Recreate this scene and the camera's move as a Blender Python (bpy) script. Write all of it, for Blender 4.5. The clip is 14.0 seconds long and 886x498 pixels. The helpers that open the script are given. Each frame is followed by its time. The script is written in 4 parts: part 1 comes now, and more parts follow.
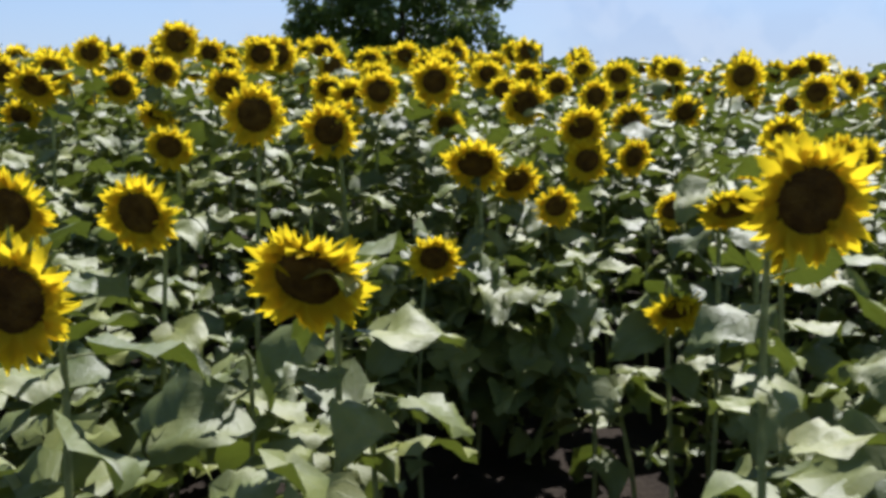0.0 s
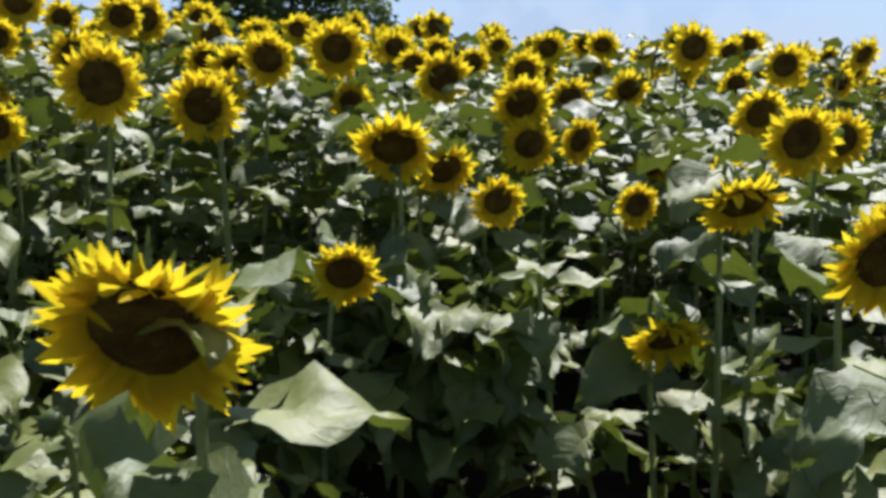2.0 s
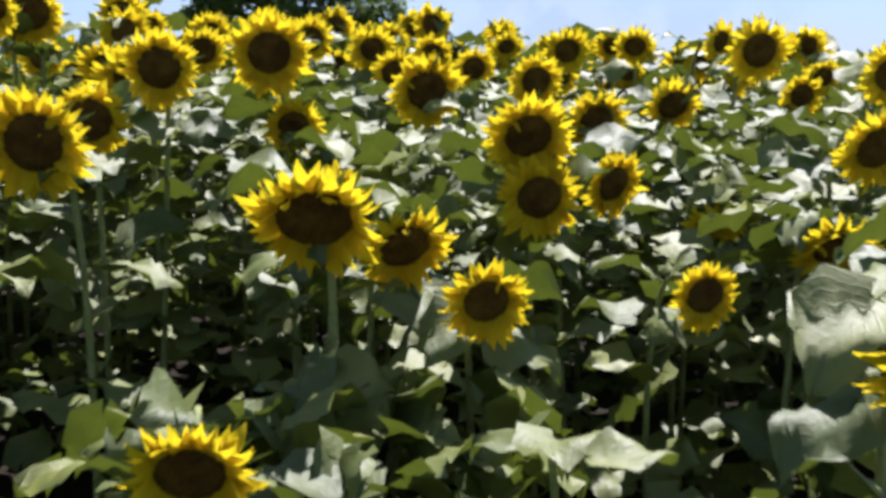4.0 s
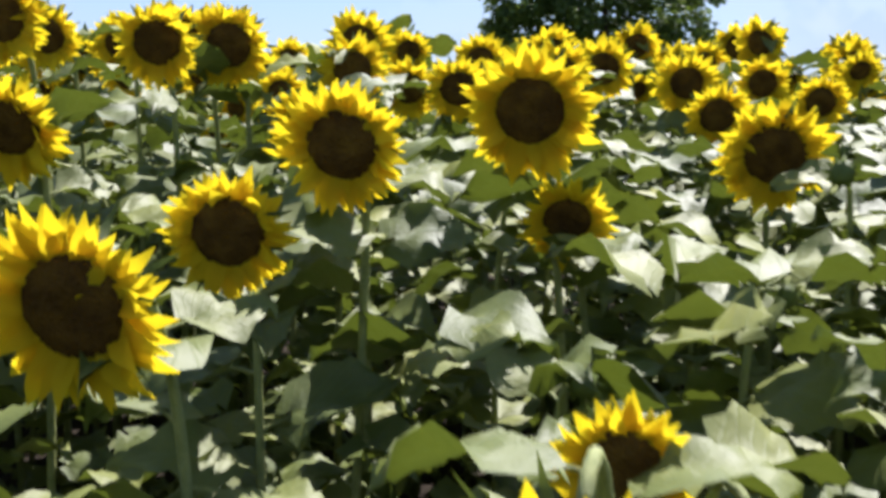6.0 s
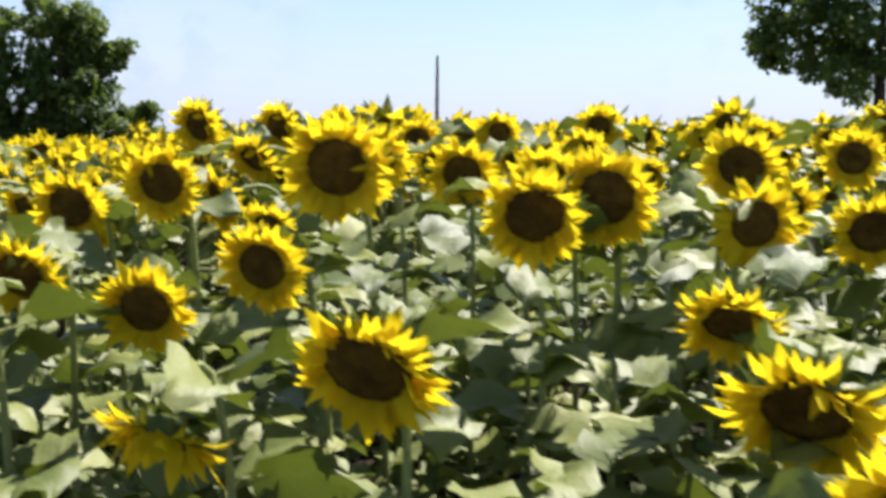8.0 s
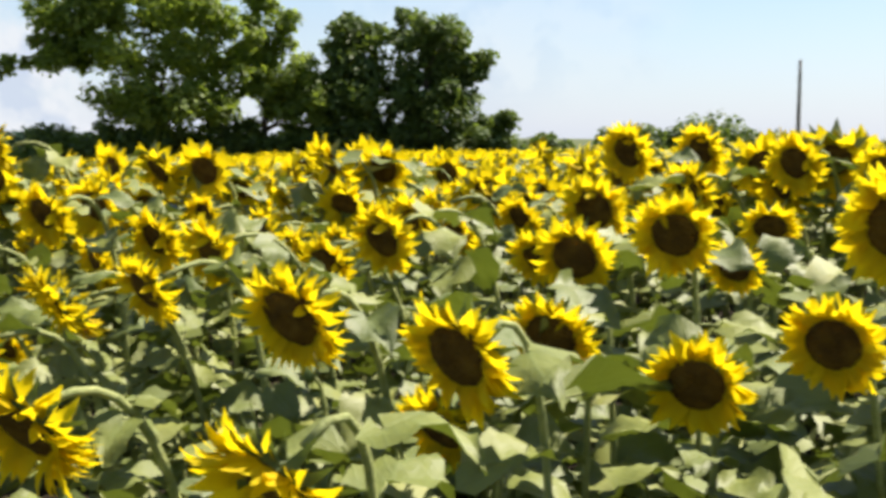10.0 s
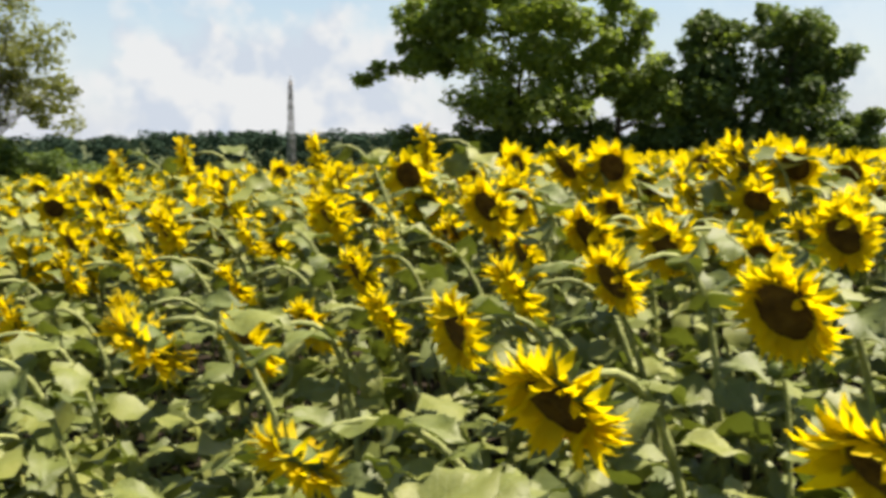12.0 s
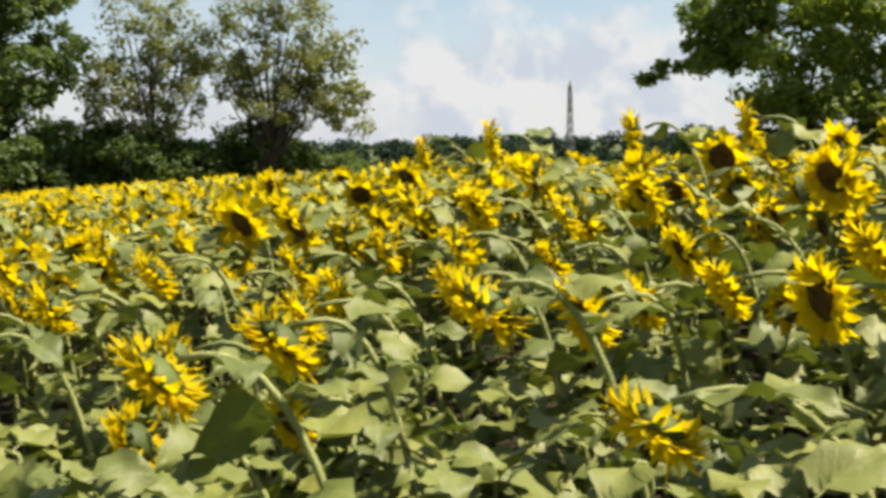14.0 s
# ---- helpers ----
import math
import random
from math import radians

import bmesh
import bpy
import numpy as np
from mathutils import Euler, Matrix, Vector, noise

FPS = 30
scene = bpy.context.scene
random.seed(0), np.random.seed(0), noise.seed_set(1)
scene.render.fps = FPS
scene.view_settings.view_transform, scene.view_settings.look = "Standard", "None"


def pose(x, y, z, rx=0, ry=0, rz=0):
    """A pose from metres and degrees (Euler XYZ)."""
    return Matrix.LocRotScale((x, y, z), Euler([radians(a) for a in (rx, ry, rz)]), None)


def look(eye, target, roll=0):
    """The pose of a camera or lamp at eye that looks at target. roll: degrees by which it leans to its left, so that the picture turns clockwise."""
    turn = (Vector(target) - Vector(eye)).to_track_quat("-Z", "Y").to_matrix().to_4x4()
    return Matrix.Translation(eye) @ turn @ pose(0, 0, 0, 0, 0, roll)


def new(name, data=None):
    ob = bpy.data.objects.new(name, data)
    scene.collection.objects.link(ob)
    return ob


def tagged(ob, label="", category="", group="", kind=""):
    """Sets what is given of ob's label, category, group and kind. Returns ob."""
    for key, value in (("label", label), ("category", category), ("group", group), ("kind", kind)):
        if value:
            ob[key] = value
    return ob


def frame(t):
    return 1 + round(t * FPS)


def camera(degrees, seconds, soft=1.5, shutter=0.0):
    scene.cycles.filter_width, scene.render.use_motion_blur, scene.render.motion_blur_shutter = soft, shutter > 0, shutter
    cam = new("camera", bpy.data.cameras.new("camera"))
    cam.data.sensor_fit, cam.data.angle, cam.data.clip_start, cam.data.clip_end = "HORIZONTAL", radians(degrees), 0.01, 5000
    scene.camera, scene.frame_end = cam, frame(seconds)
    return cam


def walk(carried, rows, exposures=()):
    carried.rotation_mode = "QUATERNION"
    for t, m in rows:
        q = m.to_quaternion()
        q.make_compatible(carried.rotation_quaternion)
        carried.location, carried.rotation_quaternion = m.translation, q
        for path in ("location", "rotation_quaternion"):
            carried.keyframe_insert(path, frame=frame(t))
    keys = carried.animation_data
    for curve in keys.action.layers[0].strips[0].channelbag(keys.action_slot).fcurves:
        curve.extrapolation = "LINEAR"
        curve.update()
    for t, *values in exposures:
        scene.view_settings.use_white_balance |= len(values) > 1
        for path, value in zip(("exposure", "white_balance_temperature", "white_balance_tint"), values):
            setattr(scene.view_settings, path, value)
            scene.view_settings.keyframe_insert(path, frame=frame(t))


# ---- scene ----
cam = camera(41.0, 14.0, soft=3.6, shutter=0.4)
PATH = [
    (0, (0.0, 0.0, 1.6), (0.0, 1.989, 1.386), -0.3),
    (0.5, (-0.118, 0.229, 1.578), (-0.116, 2.217, 1.352), -0.1),
    (1, (-0.175, 0.45, 1.574), (-0.086, 2.435, 1.348), -0.1),
    (1.5, (-0.134, 0.76, 1.546), (0.027, 2.741, 1.32), -0.3),
    (2, (-0.051, 1.039, 1.537), (0.129, 3.018, 1.309), -0.3),
    (4.5, (0.244, 2.813, 1.65), (0.367, 4.796, 1.421), -0.2),
    (5, (0.279, 3.186, 1.667), (0.258, 5.173, 1.444), -0.2),
    (5.5, (0.252, 3.462, 1.694), (0.025, 5.437, 1.478), -0.2),
    (6, (0.173, 3.733, 1.773), (-0.168, 5.693, 1.562), -0.2),
    (6.5, (0.139, 3.959, 1.869), (-0.256, 5.908, 1.66), -0.0),
    (7, (0.063, 4.141, 1.96), (-0.443, 6.065, 1.75), 0.6),
    (7.5, (-0.095, 4.236, 2.023), (-0.749, 6.115, 1.814), 0.9),
    (8, (-0.315, 4.301, 2.123), (-1.052, 6.148, 1.919), 0.5),
    (8.2, (-0.377, 4.316, 2.159), (-1.144, 6.152, 1.952), 0.4),
    (10.3, (-0.779, 4.314, 2.207), (-2.066, 5.832, 2.01), 0.3),
    (10.5, (-0.786, 4.286, 2.207), (-2.101, 5.781, 2.009), 0.3),
    (11, (-0.807, 4.141, 2.21), (-2.248, 5.514, 2.013), 0.2),
    (11.5, (-0.89, 4.088, 2.197), (-2.43, 5.349, 2.0), 0.2),
    (12, (-0.96, 4.049, 2.187), (-2.591, 5.189, 1.99), -0.1),
    (12.5, (-1.041, 4.053, 2.157), (-2.748, 5.077, 1.96), -0.3),
    (13, (-1.111, 4.067, 2.11), (-2.882, 4.977, 1.917), -0.4),
    (13.5, (-1.174, 4.041, 2.069), (-2.987, 4.863, 1.877), -0.4),
    (14, (-1.2, 3.971, 2.058), (-3.051, 4.703, 1.869), -0.6),
]
walk(cam, [(t, look(eye, target, roll)) for t, eye, target, roll in PATH],
     exposures=[(0, 0.79, 5800, 18), (2.2, 0.79, 5800, 18), (4.5, 1.03, 5900, 19), (6.5, 1.15, 6000, 18), (8.2, 1.28, 6250, 17), (10.3, 1.28, 6900, 12), (14, 1.15, 7300, 12)])

# ---- light ----
SUN_UP, SUN_TURN = 55.0, -24.0      # elevation; bearing from +y, to the left positive
world = bpy.data.worlds.new("sky")
scene.world = world
world.use_nodes = True


def ramp_for(nt, stops):
    r = nt.nodes.new("ShaderNodeValToRGB")
    for e, (p, c) in zip(r.color_ramp.elements, stops):
        e.position, e.color = p, (*c, 1)
    return r


def noise_node(N, L, scale, detail=4.0, vector=None, rough=0.55):
    n = N("ShaderNodeTexNoise")
    n.inputs["Scale"].default_value, n.inputs["Detail"].default_value, n.inputs["Roughness"].default_value = scale, detail, rough
    if vector is not None:
        L(vector, n.inputs["Vector"])
    return n


def build_sky():
    nt = world.node_tree
    nt.nodes.clear()
    N = nt.nodes.new
    L = nt.links.new
    out, bg, sky = N("ShaderNodeOutputWorld"), N("ShaderNodeBackground"), N("ShaderNodeTexSky")
    sky.sky_type = "NISHITA"
    sky.sun_disc = False
    sky.sun_elevation = radians(SUN_UP)
    sky.sun_rotation = radians(-SUN_TURN)
    sky.air_density, sky.dust_density, sky.ozone_density = 1.0, 0.12, 3.0
    co = N("ShaderNodeTexCoord")
    # clouds: drifting banks over the whole sky, flattened towards the skyline
    sep = N("ShaderNodeSeparateXYZ")
    L(co.outputs["Generated"], sep.inputs[0])
    mp = N("ShaderNodeMapping")
    mp.inputs["Scale"].default_value = (1.0, 1.0, 2.3)
    mp.inputs["Location"].default_value = (0.31, 0.12, 0.07)
    L(co.outputs["Generated"], mp.inputs[0])
    n1 = N("ShaderNodeTexNoise")
    n1.inputs["Scale"].default_value, n1.inputs["Detail"].default_value, n1.inputs["Roughness"].default_value = 2.6, 9.0, 0.52
    L(mp.outputs[0], n1.inputs["Vector"])
    ramp = N("ShaderNodeValToRGB")
    ramp.color_ramp.elements[0].position, ramp.color_ramp.elements[1].position = 0.45, 0.72
    L(n1.outputs["Fac"], ramp.inputs[0])
    # one heaped bank low over the tower: billows on a wide low mound
    bank = N("ShaderNodeVectorMath")
    bank.operation = "SUBTRACT"
    bank.inputs[1].default_value = (-0.890, 0.445, 0.022)
    L(co.outputs["Generated"], bank.inputs[0])
    squash = N("ShaderNodeVectorMath")
    squash.operation = "MULTIPLY"
    squash.inputs[1].default_value = (4.1, 4.1, 8.2)
    L(bank.outputs[0], squash.inputs[0])
    length = N("ShaderNodeVectorMath")
    length.operation = "LENGTH"
    L(squash.outputs[0], length.inputs[0])

    def billow(offset):
        at = N("ShaderNodeVectorMath")
        at.operation = "ADD"
        at.inputs[1].default_value = offset
        L(co.outputs["Generated"], at.inputs[0])
        soft = noise_node(N, L, 9.0, 8.0, at.outputs[0], 0.52)
        cell = N("ShaderNodeTexVoronoi")
        cell.feature = "SMOOTH_F1"
        cell.inputs["Scale"].default_value, cell.inputs["Detail"].default_value = 17.0, 3.0
        cell.inputs["Smoothness"].default_value = 0.6
        L(at.outputs[0], cell.inputs["Vector"])
        b = N("ShaderNodeMath")
        b.operation = "MULTIPLY_ADD"
        b.inputs[1].default_value = -0.42
        L(cell.outputs["Distance"], b.inputs[0])
        L(soft.outputs["Fac"], b.inputs[2])
        return b.outputs[0]

    heap = billow((0, 0, 0))
    lump = N("ShaderNodeMath")
    lump.operation = "MULTIPLY_ADD"
    lump.inputs[1].default_value, lump.inputs[2].default_value = -1.2, 0.40
    L(heap, lump.inputs[0])
    edge = N("ShaderNodeMath")
    edge.operation = "ADD"
    L(length.outputs["Value"], edge.inputs[0])
    L(lump.outputs[0], edge.inputs[1])
    ramp2 = N("ShaderNodeValToRGB")
    ramp2.color_ramp.elements[0].position, ramp2.color_ramp.elements[0].color = 0.74, (1, 1, 1, 1)
    ramp2.color_ramp.elements[1].position, ramp2.color_ramp.elements[1].color = 0.95, (0, 0, 0, 1)
    L(edge.outputs[0], ramp2.inputs[0])
    thin_veil = N("ShaderNodeMath")
    thin_veil.operation = "MULTIPLY"
    thin_veil.inputs[1].default_value = 0.62
    L(ramp.outputs[0], thin_veil.inputs[0])
    big = N("ShaderNodeMath")
    big.operation = "MAXIMUM"
    L(thin_veil.outputs[0], big.inputs[0])
    L(ramp2.outputs[0], big.inputs[1])
    fac = N("ShaderNodeMath")
    fac.operation = "MULTIPLY"
    fac.inputs[1].default_value = 0.92
    L(big.outputs[0], fac.inputs[0])
    # lit where the billow thins out towards the sun, grey-blue on the far side
    relief = N("ShaderNodeMath")
    relief.operation = "SUBTRACT"
    L(heap, relief.inputs[0])
    L(billow((0.020, 0.012, 0.030)), relief.inputs[1])
    shift = N("ShaderNodeMath")
    shift.operation = "MULTIPLY_ADD"
    shift.inputs[1].default_value, shift.inputs[2].default_value = 2.6, 0.5
    L(relief.outputs[0], shift.inputs[0])
    shade = N("ShaderNodeValToRGB")
    shade.color_ramp.elements[0].position, shade.color_ramp.elements[0].color = 0.22, (4.1, 4.85, 6.0, 1)
    shade.color_ramp.elements[1].position, shade.color_ramp.elements[1].color = 0.58, (5.55, 6.0, 6.55, 1)
    L(shift.outputs[0], shade.inputs[0])
    mix = N("ShaderNodeMixRGB")
    L(fac.outputs[0], mix.inputs[0])
    L(shade.outputs[0], mix.inputs[2])
    low = ramp_for(nt, [(0.0, (0.75, 0.75, 0.75)), (0.16, (0, 0, 0))])
    L(sep.outputs["Z"], low.inputs[0])
    haze = N("ShaderNodeMixRGB")
    haze.inputs[2].default_value = (4.0, 4.9, 6.6, 1)
    L(low.outputs[0], haze.inputs[0])
    L(sky.outputs[0], haze.inputs[1])
    L(haze.outputs[0], mix.inputs[1])
    L(mix.outputs[0], bg.inputs[0])
    bg.inputs[1].default_value = 0.062
    L(bg.outputs[0], out.inputs[0])


build_sky()
sun = new("sun", bpy.data.lights.new("sun", "SUN"))
sun.data.energy, sun.data.angle, sun.data.color = 5.0, radians(0.53), (1.0, 0.95, 0.87)
_a, _e = radians(SUN_TURN), radians(SUN_UP)
SUN_DIR = Vector((-math.sin(_a) * math.cos(_e), math.cos(_a) * math.cos(_e), math.sin(_e)))
sun.matrix_world = look(SUN_DIR * 60, (0, 0, 0))


# ---- materials ----
def material(name):
    m = bpy.data.materials.new(name)
    m.use_nodes = True
    nt = m.node_tree
    nt.nodes.clear()
    return m, nt, nt.nodes.new, nt.links.new


def ramp_node(N, stops):
    r = N("ShaderNodeValToRGB")
    els = r.color_ramp.elements
    while len(els) < len(stops):
        els.new(0.5)
    for e, (p, c) in zip(els, stops):
        e.position, e.color = p, (*c, 1)
    return r


def plain(name, dark, light, scale, rough=0.8, bump=0.3, spec=0.3, metal=0.0, detail=6.0):
    """A matt surface with grain at two scales."""
    m, nt, N, L = material(name)
    geo = N("ShaderNodeNewGeometry")
    a, b = noise_node(N, L, scale, detail, geo.outputs["Position"]), noise_node(N, L, scale * 9, detail, geo.outputs["Position"])
    add = N("ShaderNodeMath")
    add.operation = "MULTIPLY_ADD"
    add.inputs[1].default_value = 0.4
    L(b.outputs["Fac"], add.inputs[0])
    half = N("ShaderNodeMath")
    half.operation = "MULTIPLY"
    half.inputs[1].default_value = 0.6
    L(a.outputs["Fac"], half.inputs[0])
    L(half.outputs[0], add.inputs[2])
    r = ramp_node(N, [(0.32, dark), (0.68, light)])
    L(add.outputs[0], r.inputs[0])
    bs, out, bp = N("ShaderNodeBsdfPrincipled"), N("ShaderNodeOutputMaterial"), N("ShaderNodeBump")
    L(r.outputs[0], bs.inputs["Base Color"])
    bs.inputs["Roughness"].default_value, bs.inputs["Specular IOR Level"].default_value, bs.inputs["Metallic"].default_value = rough, spec, metal
    bp.inputs["Strength"].default_value, bp.inputs["Distance"].default_value = bump, 0.02
    L(b.outputs["Fac"], bp.inputs["Height"])
    L(bp.outputs[0], bs.inputs["Normal"])
    L(bs.outputs[0], out.inputs[0])
    return m


def foliage(name, stops, through_colour, through_part, rough=0.5, spec=0.5, veins=0.0, per_island=False, coat_scale=14.0, relief=0.25):
    """A thin living surface: reflects on both sides and lets some light through. stops: colours from young to old."""
    m, nt, N, L = material(name)
    uv, geo, info = N("ShaderNodeUVMap"), N("ShaderNodeNewGeometry"), N("ShaderNodeObjectInfo")
    rnd = geo.outputs["Random Per Island"] if per_island else info.outputs["Random"]
    grain = noise_node(N, L, coat_scale, 5.0, geo.outputs["Position"])
    mixf = N("ShaderNodeMath")
    mixf.operation = "MULTIPLY_ADD"
    mixf.inputs[1].default_value = 0.55
    L(rnd, mixf.inputs[0])
    g = N("ShaderNodeMath")
    g.operation = "MULTIPLY"
    g.inputs[1].default_value = 0.45
    L(grain.outputs["Fac"], g.inputs[0])
    L(g.outputs[0], mixf.inputs[2])
    r = ramp_node(N, stops)
    L(mixf.outputs[0], r.inputs[0])
    colour = r.outputs[0]
    fine = noise_node(N, L, 90.0, 4.0, geo.outputs["Position"])
    height = fine.outputs["Fac"]
    if veins:
        sep = N("ShaderNodeSeparateXYZ")
        L(uv.outputs[0], sep.inputs[0])
        # distance from the midrib
        ab = N("ShaderNodeMath")
        ab.operation = "ABSOLUTE"
        L(sep.outputs["Y"], ab.inputs[0])
        slant = N("ShaderNodeMath")
        slant.operation = "MULTIPLY_ADD"
        slant.inputs[1].default_value = -0.55
        L(ab.outputs[0], slant.inputs[0])
        L(sep.outputs["X"], slant.inputs[2])
        sc = N("ShaderNodeMath")
        sc.operation = "MULTIPLY"
        sc.inputs[1].default_value = 7.0
        L(slant.outputs[0], sc.inputs[0])
        fr = N("ShaderNodeMath")
        fr.operation = "PINGPONG"
        fr.inputs[1].default_value = 0.5
        L(sc.outputs[0], fr.inputs[0])
        side = ramp_node(N, [(0.0, (1, 1, 1)), (0.11, (0, 0, 0))])
        L(fr.outputs[0], side.inputs[0])
        rib = ramp_node(N, [(0.03, (1, 1, 1)), (0.09, (0, 0, 0))])
        L(ab.outputs[0], rib.inputs[0])
        mx = N("ShaderNodeMath")
        mx.operation = "MAXIMUM"
        L(side.outputs[0], mx.inputs[0])
        L(rib.outputs[0], mx.inputs[1])
        amount = N("ShaderNodeMath")
        amount.operation = "MULTIPLY"
        amount.inputs[1].default_value = veins
        L(mx.outputs[0], amount.inputs[0])
        vm = N("ShaderNodeMixRGB")
        vm.inputs[2].default_value = (0.20, 0.27, 0.11, 1)
        L(amount.outputs[0], vm.inputs[0])
        L(colour, vm.inputs[1])
        colour = vm.outputs[0]
        h = N("ShaderNodeMath")
        h.operation = "SUBTRACT"
        L(fine.outputs["Fac"], h.inputs[0])
        groove = N("ShaderNodeMath")
        groove.operation = "MULTIPLY"
        groove.inputs[1].default_value = 0.4
        L(mx.outputs[0], groove.inputs[0])
        L(groove.outputs[0], h.inputs[1])
        height = h.outputs[0]
    bs, tr, mx2, out, bp = N("ShaderNodeBsdfPrincipled"), N("ShaderNodeBsdfTranslucent"), N("ShaderNodeMixShader"), N("ShaderNodeOutputMaterial"), N("ShaderNodeBump")
    L(colour, bs.inputs["Base Color"])
    bs.inputs["Roughness"].default_value, bs.inputs["Specular IOR Level"].default_value = rough, spec
    bp.inputs["Strength"].default_value, bp.inputs["Distance"].default_value = relief, 0.004
    L(height, bp.inputs["Height"])
    L(bp.outputs[0], bs.inputs["Normal"])
    tint = N("ShaderNodeMixRGB")
    tint.inputs[0].default_value = 0.75
    L(colour, tint.inputs[1])
    tint.inputs[2].default_value = (*through_colour, 1)
    L(tint.outputs[0], tr.inputs[0])
    mx2.inputs[0].default_value = through_part
    L(bs.outputs[0], mx2.inputs[1])
    L(tr.outputs[0], mx2.inputs[2])
    L(mx2.outputs[0], out.inputs[0])
    return m


LEAF_STOPS = [(0.15, (0.070, 0.094, 0.021)), (0.45, (0.122, 0.146, 0.029)), (0.75, (0.176, 0.192, 0.038)), (0.95, (0.26, 0.245, 0.052))]
PETAL_STOPS = [(0.15, (0.60, 0.40, 0.006)), (0.5, (0.65, 0.49, 0.010)), (0.9, (0.70, 0.56, 0.018))]
MAT_LEAF = foliage("sunflower_leaf", LEAF_STOPS, (0.27, 0.36, 0.03), 0.12, 0.58, 0.48, veins=0.14, relief=0.32)
MAT_LEAF_FAR = foliage("sunflower_leaf_crowd", LEAF_STOPS, (0.27, 0.36, 0.03), 0.12, 0.58, 0.48, veins=0.14, per_island=True, relief=0.32)
MAT_PETAL = foliage("petal", PETAL_STOPS, (0.80, 0.63, 0.008), 0.58, 0.65, 0.10)
MAT_PETAL_FAR = foliage("petal_crowd", PETAL_STOPS, (0.80, 0.63, 0.008), 0.58, 0.65, 0.10, per_island=True)
MAT_BRACT = foliage("bract", [(0.2, (0.055, 0.080, 0.018)), (0.8, (0.12, 0.155, 0.035))], (0.20, 0.26, 0.03), 0.2, 0.6, 0.3)
MAT_STEM = plain("stem", (0.15, 0.18, 0.050), (0.34, 0.36, 0.13), 30.0, 0.60, 0.4)


def disc_material():
    m, nt, N, L = material("seed_disc")
    geo = N("ShaderNodeNewGeometry")
    vor = N("ShaderNodeTexVoronoi")
    vor.inputs["Scale"].default_value = 160.0
    L(geo.outputs["Position"], vor.inputs["Vector"])
    big = noise_node(N, L, 22.0, 3.0, geo.outputs["Position"])
    r = ramp_node(N, [(0.35, (0.058, 0.029, 0.005)), (0.55, (0.100, 0.054, 0.008)), (0.8, (0.15, 0.088, 0.012))])
    L(big.outputs["Fac"], r.inputs[0])
    bs, out, bp = N("ShaderNodeBsdfPrincipled"), N("ShaderNodeOutputMaterial"), N("ShaderNodeBump")
    L(r.outputs[0], bs.inputs["Base Color"])
    bs.inputs["Roughness"].default_value, bs.inputs["Specular IOR Level"].default_value = 0.85, 0.15
    bp.inputs["Strength"].default_value, bp.inputs["Distance"].default_value = 0.9, 0.006
    L(vor.outputs["Distance"], bp.inputs["Height"])
    L(bp.outputs[0], bs.inputs["Normal"])
    L(bs.outputs[0], out.inputs[0])
    return m


MAT_DISC = disc_material()
MAT_GRASS = plain("far_grass", (0.045, 0.065, 0.02), (0.10, 0.11, 0.04), 0.8, 0.9, 0.5, 0.2)
MAT_SOIL = plain("soil", (0.016, 0.012, 0.008), (0.036, 0.028, 0.018), 5.0, 0.95, 0.8, 0.1)
MAT_BARK = plain("bark", (0.035, 0.028, 0.02), (0.11, 0.09, 0.065), 6.0, 0.9, 0.8, 0.2)
MAT_POLE = plain("weathered_pole", (0.12, 0.10, 0.085), (0.26, 0.23, 0.20), 4.0, 0.9, 0.5, 0.2)
MAT_STEEL = plain("tower_steel", (0.11, 0.11, 0.11), (0.20, 0.195, 0.19), 3.0, 0.55, 0.1, 0.5, 0.6)
TREE_STOPS = [(0.15, (0.036, 0.068, 0.015)), (0.5, (0.062, 0.104, 0.022)), (0.9, (0.100, 0.145, 0.032))]
MAT_TREE = foliage("tree_leaf", TREE_STOPS, (0.20, 0.28, 0.03), 0.36, 0.55, 0.35, per_island=True, coat_scale=0.8)
AIRY_STOPS = [(0.15, (0.078, 0.118, 0.022)), (0.5, (0.128, 0.176, 0.032)), (0.9, (0.19, 0.24, 0.048))]
MAT_TREE_AIRY = foliage("tree_leaf_pale", AIRY_STOPS, (0.34, 0.45, 0.04), 0.50, 0.55, 0.35, per_island=True, coat_scale=0.8)
DRY_STOPS = [(0.15, (0.074, 0.096, 0.026)), (0.5, (0.116, 0.138, 0.036)), (0.9, (0.17, 0.185, 0.050))]
MAT_TREE_DRY = foliage("tree_leaf_olive", DRY_STOPS, (0.32, 0.34, 0.05), 0.45, 0.6, 0.3, per_island=True, coat_scale=0.8)
MAT_WOODS = foliage("woods_leaf", [(0.2, (0.022, 0.042, 0.028)), (0.8, (0.032, 0.056, 0.034))], (0.05, 0.09, 0.04), 0.12, 0.9, 0.05, per_island=True, coat_scale=0.2)


# ---- the lie of the land ----
def step(a, b, v):
    k = min(1.0, max(0.0, (v - a) / (b - a)))
    return k * k * (3 - 2 * k)


def hollow(x, y):
    """How far the field sinks beyond the crest, on the side of the tower."""
    return 0.013 * min(60.0, max(0.0, math.hypot(x, y) - 7.0)) * step(0.05, 0.45, -x / max(0.5, y, -0.4 * x))


